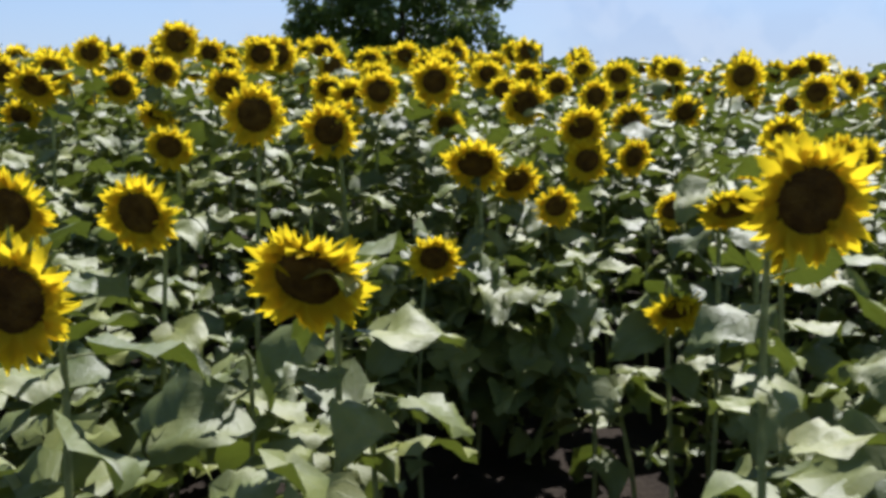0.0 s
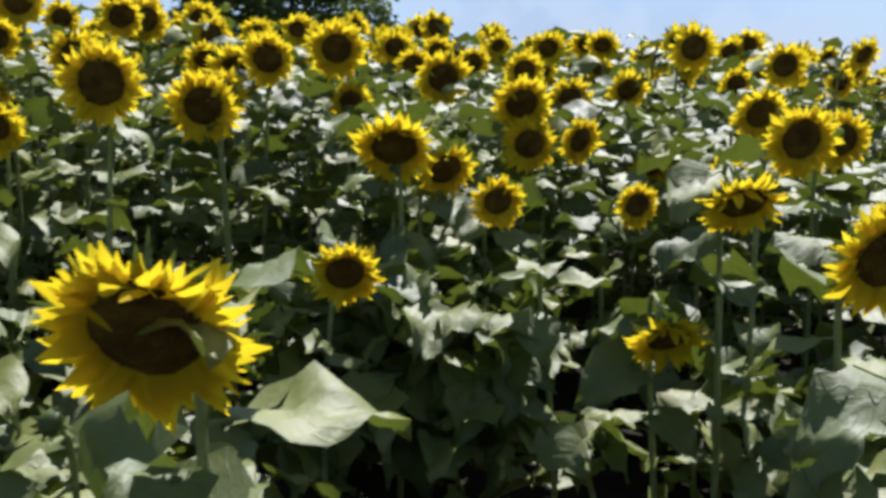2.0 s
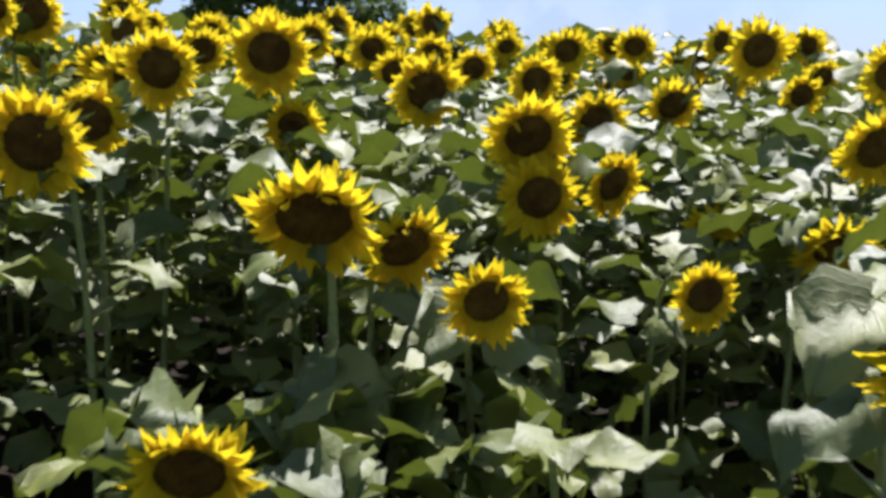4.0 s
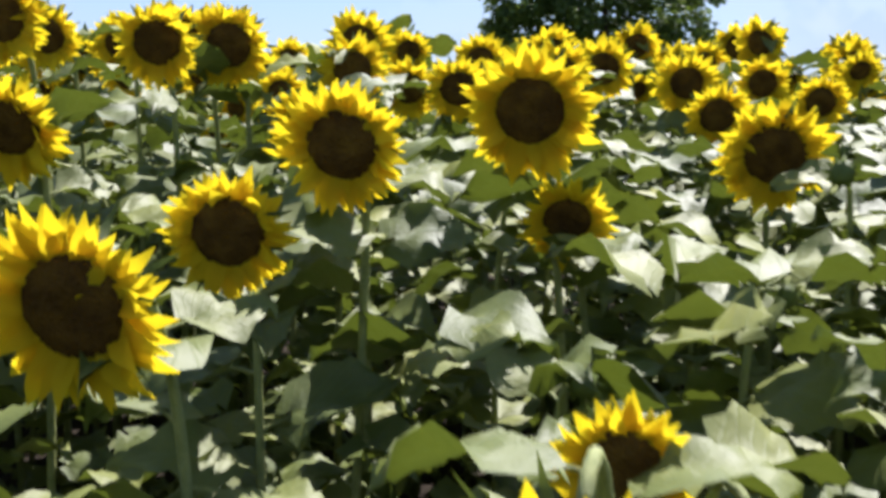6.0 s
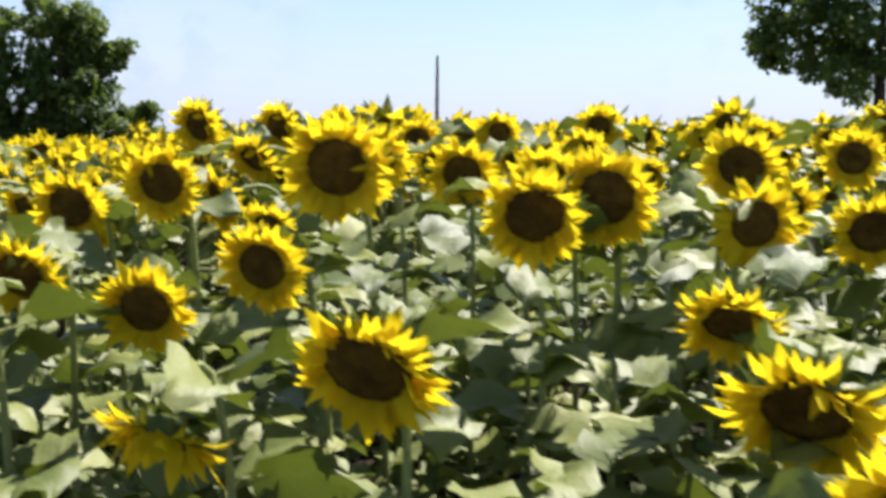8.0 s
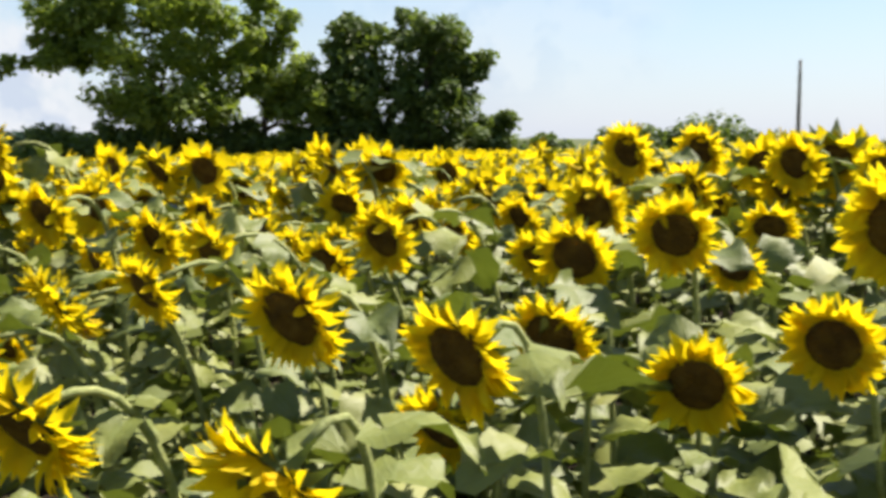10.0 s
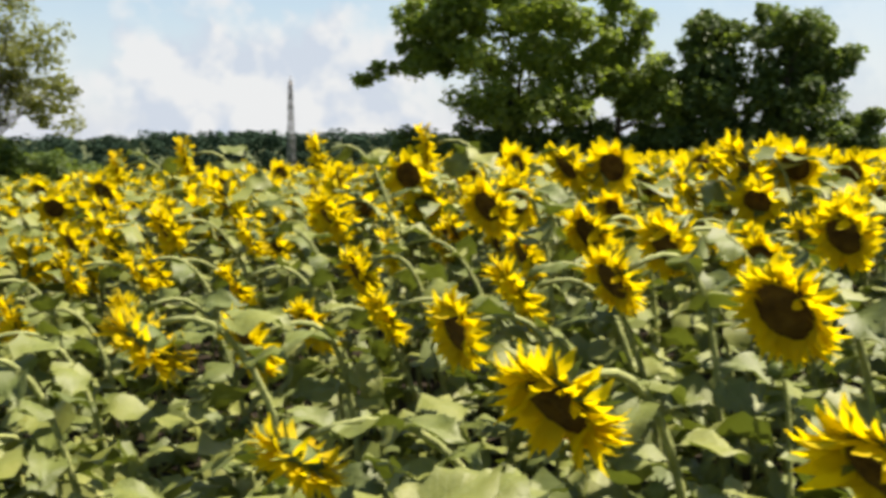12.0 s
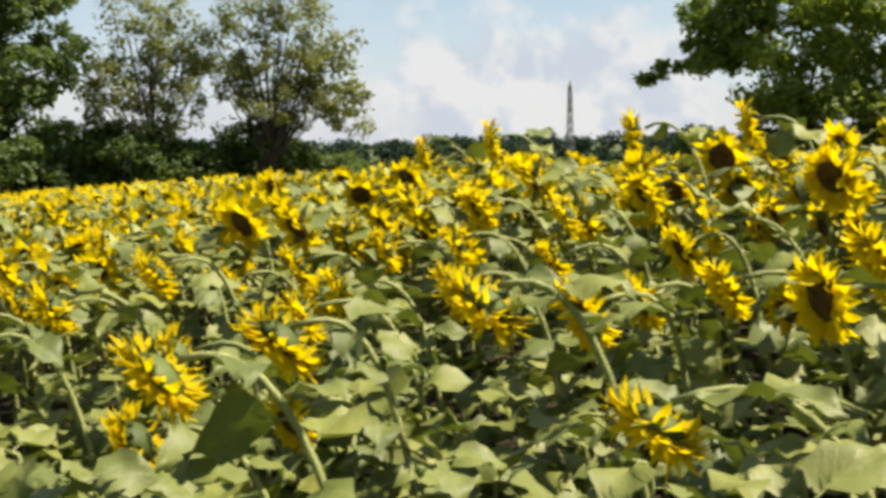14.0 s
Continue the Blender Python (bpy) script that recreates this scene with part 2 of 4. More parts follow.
def land(x, y):
    """Height of the ground: a bank that rises away from the start, a flat crest, and a fall to the side and beyond."""
    rise = 0.66 * step(1.2, 10.0, y) - 0.055 * min(5.0, max(0.0, x - 0.5)) * step(2.0, 6.0, y)
    fall = 0.026 + 0.008 * step(4.0, 14.0, y) - 0.0295 * step(14.0, 52.0, y)
    side = fall * min(0.0, x + 3.0)
    far = math.hypot(x, y)
    beyond = -0.055 * max(0.0, far - 85.0) if far < 400 else -17.3
    roll_ = 0.05 * noise.noise((x * 0.25, y * 0.25, 0.3)) if far < 80 else 0.0
    return rise + max(side, -4.5) + beyond + roll_ - hollow(x, y)


# ---- mesh tools ----
def mesh_from(name, verts, faces, mats, index=None, uvs=None, smooth=True):
    me = bpy.data.meshes.new(name)
    me.from_pydata([tuple(v) for v in verts], [], [tuple(f) for f in faces])
    for m in mats:
        me.materials.append(m)
    if index is not None:
        me.polygons.foreach_set("material_index", np.asarray(index, dtype=np.int32))
    if uvs is not None:
        layer = me.uv_layers.new(name="UVMap")
        loops = np.zeros(len(me.loops), dtype=np.int32)
        me.loops.foreach_get("vertex_index", loops)
        layer.data.foreach_set("uv", np.asarray(uvs, dtype=np.float32)[loops].ravel())
    if smooth:
        me.polygons.foreach_set("use_smooth", np.ones(len(me.polygons), dtype=bool))
    me.update()
    return me


def child(name, data, parent, m=None, label=""):
    """Links a mesh as one part under a thing or a part."""
    ob = new(name, data)
    ob.parent = parent
    if m is not None:
        ob.matrix_basis = m
    if label:
        ob["label"] = label
    return ob


def tube(points, radii, sides=6, cap=True):
    """Verts and faces of a tapered tube along points."""
    pts = [Vector(p) for p in points]
    verts, faces = [], []
    side = None
    for i, p in enumerate(pts):
        d = (pts[min(i + 1, len(pts) - 1)] - pts[max(i - 1, 0)]).normalized()
        if side is None:
            side = d.orthogonal().normalized()
        side = (side - d * side.dot(d)).normalized()
        up = d.cross(side)
        for k in range(sides):
            a = 2 * math.pi * k / sides
            verts.append(p + (side * math.cos(a) + up * math.sin(a)) * radii[i])
    for i in range(len(pts) - 1):
        for k in range(sides):
            a, b = i * sides + k, i * sides + (k + 1) % sides
            faces.append((a, b, b + sides, a + sides))
    if cap:
        faces.append(tuple(range(len(verts) - sides, len(verts))))
        faces.append(tuple(reversed(range(sides))))
    return verts, faces


def bezier(p0, p1, p2, p3, s):
    k = 1 - s
    return p0 * (k ** 3) + p1 * (3 * k * k * s) + p2 * (3 * k * s * s) + p3 * (s ** 3)


# ---- sunflower parts ----
def leaf_arrays(rng, nu, nv, petiole=True):
    """A heart-shaped, toothed and puckered leaf on its stalk, one unit long, pointing along +x, drooping; uv: along and across."""
    verts, faces, uvs, idx = [], [], [], []
    start = 0.36
    droop = rng.uniform(0.3, 1.15)
    lift = rng.uniform(0.05, 0.38)
    fold = rng.choice((rng.uniform(-0.05, 0.25), rng.uniform(0.2, 0.55)))
    twist = rng.uniform(-0.55, 0.55)
    sag = rng.uniform(0.25, 0.75)
    ph, ph2 = rng.uniform(0, 6), rng.uniform(0, 6)
    bend = rng.uniform(-0.18, 0.18)
    bx, bz = start * math.cos(lift), start * math.sin(lift) * 0.9
    for i in range(nu + 1):
        u = i / nu
        swell = math.sin(math.pi * min(1.0, u ** 0.60))
        width = 0.46 * (swell ** (0.70 if u < 0.32 else 1.05)) * (1.0 - 0.25 * u) + (0.05 if i == 0 else 0.0)
        ang = lift * 0.6 - droop * u * u * 0.9 - 0.18 * u
        if i:
            bx += math.cos(ang) / nu
            bz += math.sin(ang) / nu
        for j in range(nv + 1):
            v = 2 * j / nv - 1
            rim = abs(v) > 0.95
            tooth = (1.07 if i % 2 else 0.93) + rng.uniform(-0.05, 0.05) if rim and 0 < i < nu else 1.0
            back = 0.20 * (v * v) * (1 - u) ** 3
            y = v * width * tooth
            pucker = 0.034 * math.sin(19 * u - 8 * abs(v) + ph2)
            z = bz + fold * abs(y) - sag * y * y + 0.11 * math.sin(8 * u + 2.4 * v + ph) * abs(v) + pucker + rng.uniform(-0.022, 0.022) + twist * y * u
            verts.append((bx - back + (0.035 * (0.5 - (i % 2)) if rim else 0.0), y + bend * u * u, z))
            uvs.append((u, v))
    for i in range(nu):
        for j in range(nv):
            a = i * (nv + 1) + j
            faces.append((a, a + 1, a + nv + 2, a + nv + 1))
            idx.append(0)
    if petiole:
        sides = 4 if nv > 2 else 3
        pv, pf = tube([(0, 0, 0), (start * 0.55 * math.cos(lift), 0, start * 0.62 * math.sin(lift)), (start * math.cos(lift) + 0.03, 0, start * math.sin(lift) * 0.9)], [0.022, 0.016, 0.012], sides, False)
        base = len(verts)
        verts += [tuple(p) for p in pv]
        uvs += [(0, 0)] * len(pv)
        faces += [tuple(base + k for k in f) for f in pf]
        idx += [1] * len(pf)
    return verts, faces, idx, uvs


def petal_arrays(rng, nu, nv, curl, broad=1.0):
    """A pointed ray petal, one unit long, along +x, from the disc's rim: keeled, with a twisted tip."""
    verts, faces, uvs = [], [], []
    w = rng.uniform(0.175, 0.235) * broad
    x = z = 0.0
    wave, lean, twist = rng.uniform(-0.5, 0.5), rng.uniform(-0.12, 0.12), rng.uniform(-0.5, 0.5)
    for i in range(nu + 1):
        u = i / nu
        if i:
            ang = 0.16 + 0.8 * curl * u + 0.25 * math.sin(4 * u + wave)
            x += math.cos(ang) / nu
            z += math.sin(ang) / nu
        width = w * (0.80 + 0.20 * math.sin(math.pi * min(1, 0.15 + 0.8 * u))) * (1 - max(0, u - 0.40) ** 1.35 * 1.95)
        width = max(width, 0.010)
        for j in range(nv + 1):
            v = 2 * j / nv - 1
            verts.append((x, v * width + lean * u * u, z + 0.30 * abs(v) * width * (1 - 0.4 * u) + twist * v * width * u))
            uvs.append((u, v))
    for i in range(nu):
        for j in range(nv):
            a = i * (nv + 1) + j
            faces.append((a, a + 1, a + nv + 2, a + nv + 1))
    return verts, faces, uvs


def dome_arrays(rings, sides, radius, rise, dip, rough=0.0):
    """The seed disc: a low cushion with a dip at its middle and a crumbling rim."""
    rng = random.Random(int(radius * 1000) + sides)
    verts, faces = [(0, 0, rise - dip)], []
    for i in range(1, rings + 1):
        r = i / rings
        z = rise * (1 - r ** 3.2) - dip * max(0.0, 1 - (r * 2.4) ** 2)
        for k in range(sides):
            a = 2 * math.pi * k / sides
            q = radius * (r + rng.uniform(-rough, rough) * r)
            verts.append((q * math.cos(a), q * math.sin(a), z + rng.uniform(-rough, rough) * 0.5))
    for k in range(sides):
        faces.append((0, 1 + k, 1 + (k + 1) % sides))
    for i in range(rings - 1):
        for k in range(sides):
            a, b = 1 + i * sides + k, 1 + i * sides + (k + 1) % sides
            faces.append((a, a + sides, b + sides, b))
    return verts, faces


def calyx_arrays(rng, sides):
    """The green back of a head with its pointed bracts; unit: the head's radius. +z is the way that it faces."""
    verts, faces, uvs = [], [], []
    prof = [(0.07, -0.30), (0.20, -0.26), (0.42, -0.17), (0.56, -0.05), (0.57, 0.02)]
    for r, z in prof:
        for k in range(sides):
            a = 2 * math.pi * k / sides
            verts.append((r * math.cos(a), r * math.sin(a), z))
    for i in range(len(prof) - 1):
        for k in range(sides):
            a, b = i * sides + k, i * sides + (k + 1) % sides
            faces.append((a, b, b + sides, a + sides))
    # pointed bracts grow out of the rim and of the ring below it
    for row, (r0, z0) in ((3, (0.56, -0.05)), (2, (0.42, -0.17))):
        for k in range(0, sides, 1 if row == 3 else 2):
            a = 2 * math.pi * (k + 0.5) / sides
            ln, back = rng.uniform(0.28, 0.62), rng.uniform(-0.40, 0.14)
            tip = len(verts)
            verts.append(((r0 + ln) * math.cos(a), (r0 + ln) * math.sin(a), z0 + back))
            faces.append((row * sides + k, tip, row * sides + (k + 1) % sides))
    uvs = [(0.5, 0.5)] * len(verts)
    return verts, faces, uvs


part_rng = random.Random(5)
LEAVES = [mesh_from("leaf", *(lambda v, f, i, u: (v, f, [MAT_LEAF, MAT_STEM], i, u))(*leaf_arrays(part_rng, 8, 6))) for _ in range(22)]
PETALS = [mesh_from("petal", *(lambda v, f, u: (v, f, [MAT_PETAL], None, u))(*petal_arrays(part_rng, 5, 2, c, b))) for b in (1.0, 0.66) for c in (-1.1, -0.8, -0.55, -0.3, -0.1, 0.1, 0.35, 0.6, 0.95, -0.2, 0.2)]
CALYXES = [mesh_from("calyx", *(lambda v, f, u: (v, f, [MAT_BRACT], None, u))(*calyx_arrays(part_rng, 18))) for _ in range(3)]
DISCS = [mesh_from("disc", *dome_arrays(7, 28, r, h, d, 0.035), [MAT_DISC]) for r, h, d in ((0.57, 0.13, 0.04), (0.60, 0.16, 0.03), (0.54, 0.11, 0.05))]


def ring_arrays(rng, count, nu, nv, size=(0.42, 0.66), broad=1.0, loose=1.0):
    """All the petals of one head, in two uneven rows."""
    verts, faces, uvs = [], [], []
    for k in range(count):
        pv, pf, pu = petal_arrays(rng, nu, nv, rng.uniform(-0.9, 0.5), broad)
        m = petal_pose(rng, k, count, rng.uniform(*size), loose)
        base = len(verts)
        verts += [tuple(m @ Vector(p)) for p in pv]
        faces += [tuple(base + i for i in f) for f in pf]
        uvs += pu
    return verts, faces, uvs


def petal_pose(rng, k, count, size, loose=1.0, skirt=0.0):
    """Place of one petal on the rim. Petals at the sides swing down under their weight; -y is the head's lower side."""
    a = 2 * math.pi * (k + rng.uniform(-0.45, 0.45)) / count
    low = max(0.0, -math.sin(a))
    a -= 0.24 * math.cos(a)
    r = (0.52, 0.47, 0.50)[k % 3]
    tilt = loose * (rng.gauss(0, 0.26) + (0.10, -0.24, -0.05)[k % 3]) - 0.10 * low + skirt
    return Matrix.Rotation(a, 4, "Z") @ Matrix.Translation((r, 0, (0.03, -0.04, 0.0)[k % 3])) @ Matrix.Rotation(-tilt, 4, "Y") @ Matrix.Rotation(rng.gauss(0, 0.24), 4, "X") @ Matrix.Scale(size * (1.0 + 0.06 * low), 4)


RINGS = [mesh_from("petals", *(lambda v, f, u: (v, f, [MAT_PETAL_FAR], None, u))(*ring_arrays(part_rng, 64 if q < 4 else 84, 4, 1, (0.44, 0.66), 1.0 if q < 4 else 1.1, 0.85 if q < 4 else 1.7))) for q in range(8)]
INNER = [mesh_from("back_petals", *(lambda v, f, u: (v, f, [MAT_PETAL_FAR], None, u))(*ring_arrays(part_rng, 40 if q < 3 else 60, 4, 1, (0.42, 0.60), 1.0, 0.7 if q < 3 else 1.8))) for q in range(5)]


def facing(az, nod):
    """The way that a head faces: az degrees about z from -y, nod degrees below the level."""
    a, n = radians(az), radians(nod)
    return Vector((math.sin(a) * math.cos(n), -math.cos(a) * math.cos(n), -math.sin(n)))


def head_pose(at, way, spin, size):
    return Matrix.Translation(at) @ way.to_track_quat("Z", "Y").to_matrix().to_4x4() @ Matrix.Rotation(spin, 4, "Z") @ Matrix.Scale(size, 4)


def stem_line(rng, head_at, way, back=None, arch=0.26):
    """Foot and bend of a stem that ends at the back of a head; a bowed one leans and then arches over level."""
    flat = Vector((way.x, way.y, 0))
    reach = (0.17 if back is None else back)
    foot = Vector((head_at.x, head_at.y, 0)) - flat.normalized() * (reach if reach > 0.25 else reach * flat.length) + Vector((rng.uniform(-0.06, 0.06), rng.uniform(-0.06, 0.06), 0))
    foot.z = land(foot.x, foot.y) - 0.02
    top = head_at - way * 0.03
    h = top.z - foot.z
    if reach > 0.25:
        rise = foot + flat.normalized() * reach * rng.uniform(0.05, 0.3) + Vector((rng.uniform(-0.06, 0.06), rng.uniform(-0.06, 0.06), h * rng.uniform(0.72, 0.9)))
        return foot, rise, top - flat.normalized() * rng.uniform(0.24, 0.34) + Vector((0, 0, rng.uniform(0.08, 0.17))), top
    lean = Vector((rng.uniform(-0.05, 0.05), rng.uniform(-0.05, 0.05), h * 0.62))
    return foot, foot + lean, top - way * arch + Vector((0, 0, 0.03)), top


def put_leaves(rng, plant, line, count, size, low=0.14, high=0.80):
    turn = rng.uniform(0, 6.28)
    foot = line[0]
    for k in range(count):
        s = low + (high - low) * (k + rng.uniform(-0.2, 0.2)) / max(1, count - 1)
        s = min(0.93, max(0.08, s))
        p = bezier(*line, s)
        turn += 2.4 + rng.uniform(-0.5, 0.5)
        grow = (0.62 + 0.85 * math.sin(math.pi * min(1.0, 0.18 + 0.74 * (1 - s)))) * size * rng.uniform(0.75, 1.15)
        level = plant.location.y > 5.0 and plant.location.x > -2.2
        m = Matrix.Translation(p - foot) @ Matrix.Rotation(turn, 4, "Z") @ Matrix.Rotation(rng.uniform(-0.45, 0.15) if level else rng.uniform(-0.35, 0.6), 4, "Y") @ Matrix.Rotation(rng.gauss(0, 0.35), 4, "X") @ Matrix.Scale(grow, 4)
        child("leaf", LEAVES[rng.randrange(len(LEAVES))], plant, m)


def sunflower(x, y, z, az=0.0, nod=25.0, size=0.22, petals=34, label="", leaves=12, seed=None, ragged=0.0, back=None, arch=0.26):
    """A blooming plant whose head is centred at (x, y, z)."""
    rng = random.Random(int(seed if seed is not None else abs(x * 7919 + y * 104729 + z * 1299) * 100) % 1000003)
    at, way = Vector((x, y, z)), facing(az, nod)
    line = stem_line(rng, at - way * 0.03, way, back, arch)
    foot = line[0]
    plant = new("sunflower")
    plant.empty_display_size = 0.1
    plant.location = foot
    tagged(plant, label or "tall sunflower in full bloom with a nodding dark-brown disc", "sunflower", "sunflowers of the field")
    n = 14
    thick = (0.0065 + 0.018 * size) * (1.0 if x > -2.5 else 1.22)
    v, f = tube([bezier(*line, i / n) - foot for i in range(n + 1)], [thick * (1.0 - 0.42 * i / n) * (1.25 if i == n else 1) for i in range(n + 1)], 7)
    child("stem", mesh_from("stem", v, f, [MAT_STEM]), plant)
    put_leaves(rng, plant, line, leaves, rng.uniform(0.112, 0.142) * (1.15 if y < 3.6 else 1.0 if x > -2.2 else 0.92), 0.14, 0.62 if y < 2.5 else 0.72 if y < 3.6 else 0.78)
    head = child("head", CALYXES[rng.randrange(3)], plant, head_pose(at - foot, way, rng.uniform(-0.35, 0.35), size / 2), "green bracts behind the bloom")
    child("disc", DISCS[rng.randrange(3)], head, Matrix.Translation((0, 0, 0.01)), "dark brown seed disc")
    if petals:
        for k in range(petals):
            if rng.random() < ragged:
                continue
            m = petal_pose(rng, k, petals, rng.triangular(0.34, 0.74, 0.58), 0.9 if x > -2.5 else 1.5, 1.3 * max(0.0, math.sin(radians(nod)) - 0.5))
            child("petal", PETALS[rng.randrange(11) + (0 if x > -2.5 else 11)], head, m)
        # now and then a petal has folded over the disc
        for k in range(rng.choice((0, 0, 0, 1, 1))):
            a = rng.uniform(0, 6.28)
            m = Matrix.Rotation(a, 4, "Z") @ Matrix.Translation((0.58, 0, 0.08)) @ Matrix.Rotation(-rng.uniform(1.9, 2.7), 4, "Y") @ Matrix.Scale(rng.uniform(0.26, 0.40), 4)
            child("petal", PETALS[rng.randrange(len(PETALS))], head, m)
        child("back_petals", INNER[rng.randrange(3) if x > -2.5 else 3 + rng.randrange(2)], head, Matrix.Translation((0, 0, -0.05)), "back row of yellow petals")
    else:
        child("petals", RINGS[rng.randrange(4) + (0 if x > -2.5 else 4)], head, None, "bright yellow ray petals")
    return plant


BUD = None


def bud_mesh():
    """A closed bud: the calyx shell drawn together over a green cushion."""
    rng = random.Random(8)
    v, f, u = calyx_arrays(rng, 12)
    v = [(a * 0.9, b * 0.9, c + 0.55 * math.hypot(a, b) - 0.1) for a, b, c in v]
    rim = 4 * 12
    base = len(v)
    for r, z in ((0.34, 0.36), (0.12, 0.42)):
        v += [(r * math.cos(2 * math.pi * k / 12), r * math.sin(2 * math.pi * k / 12), z) for k in range(12)]
    for k in range(12):
        n = (k + 1) % 12
        f += [(rim + k, rim + n, base + n, base + k), (base + k, base + n, base + 12 + n, base + 12 + k)]
    f.append(tuple(base + 12 + k for k in range(12)))
    return mesh_from("bud", v, f, [MAT_BRACT], None, [(0.5, 0.5)] * len(v))


def young_sunflower(x, y, top, rng, leaves=7, size=0.125, bud=None):
    """A lower plant whose closed bud stays among the leaves."""
    global BUD
    if BUD is None:
        BUD = bud_mesh()
    way = facing(rng.uniform(-40, 40), rng.uniform(-50, 25))
    at = Vector((x, y, top))
    line = stem_line(rng, at, way, 0.05, 0.12)
    foot = line[0]
    plant = new("young_sunflower")
    plant.empty_display_size = 0.1
    plant.location = foot
    tagged(plant, "leafy young sunflower with a closed green bud", "sunflower", "young sunflowers between the blooms")
    n = 8
    v, f = tube([bezier(*line, i / n) - foot for i in range(n + 1)], [0.010 * (1.0 - 0.4 * i / n) for i in range(n + 1)], 5)
    child("stem", mesh_from("stem", v, f, [MAT_STEM]), plant)
    put_leaves(rng, plant, line, leaves, size * rng.uniform(0.9, 1.15), 0.2, 0.97)
    child("bud", BUD, plant, head_pose(at - foot, way, rng.uniform(0, 6), bud or rng.uniform(0.03, 0.045)))
    return plant


# ---- ground ----
def build_ground():
    ticks = sorted({round(s * v, 3) for s in (-1, 1) for v in [i * 0.5 for i in range(25)] + [12 * 1.13 ** k for k in range(1, 48)]})
    n = len(ticks)
    verts = [(x, y, land(x, y)) for y in ticks for x in ticks]
    faces = [(j * n + i, j * n + i + 1, (j + 1) * n + i + 1, (j + 1) * n + i) for j in range(n - 1) for i in range(n - 1)]
    index = [0 if math.hypot(verts[f[0]][0] + 5, verts[f[0]][1]) < 66 else 1 for f in faces]
    return tagged(new("ground", mesh_from("ground", verts, faces, [MAT_SOIL, MAT_GRASS], index)), "bare brown soil of the sloping field", "ground", kind="structure")


build_ground()

# ---- blooms of the near rows ----
def reach(x, y):
    """Distance from the worn line at the field's front."""
    return min(math.hypot(x - a, y - b) for a, b in ((0.0, 1.0), (0.2, 3.0), (0.0, 4.1), (-0.8, 4.2), (-1.2, 4.0)))


FEET = []


def bloom(x, y, z, az=None, nod=None, size=0.22, near=True, label="", ragged=0.03, leaves=11, back=None):
    rng = random.Random(int(abs(x * 917 + y * 433 + z * 77) * 1000) % 100003)
    az = rng.gauss(0, 12) if az is None else az
    if x < -2.5:
        az, back, size = az - (0 if near else 14), (0.50 if back is None else back + 0.22), size * 1.2
    nod = rng.uniform(12, 40) if nod is None else nod
    sunflower(x, y, z, az, nod, size, (50 if x > -2.5 else 58) if near and reach(x, y) < (2.75 if x > -2.5 else 3.3) else 0, label, leaves, None, ragged, back, 0.26 if x > -2.5 else 0.36)
    FEET.append((x, y))


# the edge of the field
bloom(-0.75, 2.03, 1.30, -6, 15, 0.24)
bloom(-1.06, 2.88, 1.39, 0, 15, 0.22, leaves=9)
bloom(-0.95, 3.70, 1.32, -14, 18, 0.26, leaves=8)
bloom(-0.29, 2.53, 1.27, -12, 32, 0.27)
bloom(-0.03, 4.00, 1.14, 0, 30, 0.19)
bloom(0.78, 3.92, 0.97, 6, 48, 0.21, label="short sunflower hanging its small yellow head straight down")
bloom(0.69, 2.22, 1.45, 6, 12, 0.25)
bloom(0.95, 3.10, 1.27, 4, 25, 0.23)
bloom(0.93, 3.82, 1.32, 5, 50, 0.21)
bloom(1.31, 5.07, 1.31, 0, 45, 0.21)
bloom(1.24, 4.24, 1.46, 5, 18, 0.22)
bloom(1.54, 5.38, 1.53, 8, 25, 0.22)
bloom(1.65, 4.91, 1.44, 0, 20, 0.21)
bloom(2.09, 5.90, 1.41, 0, 20, 0.21)
# middle rows ahead
bloom(0.125, 4.53, 1.44, -4, 42, 0.25)
bloom(0.295, 4.77, 1.36, 22, 38, 0.20)
bloom(0.155, 4.80, 1.455, -2, 2, 0.14, leaves=6)
bloom(0.443, 4.62, 1.27, 6, 20, 0.17)
bloom(0.624, 5.13, 1.43, 4, 18, 0.20)
bloom(0.606, 5.18, 1.57, 6, 32, 0.22)
bloom(0.90, 5.60, 1.43, 30, 20, 0.19)
bloom(0.973, 6.19, 1.59, 14, 24, 0.22)
bloom(0.949, 4.90, 1.23, 10, 15, 0.155)
bloom(1.19, 5.62, 1.32, 4, 52, 0.18)
bloom(0.454, 6.53, 1.70, 2, 24, 0.26)
bloom(-0.036, 5.84, 1.795, 2, 18, 0.235)
bloom(0.02, 6.00, 1.59, 4, 30, 0.18, leaves=7)
bloom(-0.475, 4.985, 1.565, -2, 14, 0.24)
bloom(-0.455, 5.44, 1.61, 8, 16, 0.20)
bloom(-0.29, 5.50, 1.74, 0, 18, 0.20)
bloom(-0.72, 4.58, 1.63, 0, 15, 0.25)
bloom(1.705, 6.77, 1.85, 2, 18, 0.25)
bloom(1.387, 6.79, 1.65, 8, 30, 0.22)
bloom(1.06, 7.19, 1.87, 0, 26, 0.20)
bloom(0.873, 6.80, 1.74, 5, 18, 0.21)
bloom(-1.16, 5.05, 1.50, 0, 28, 0.21)
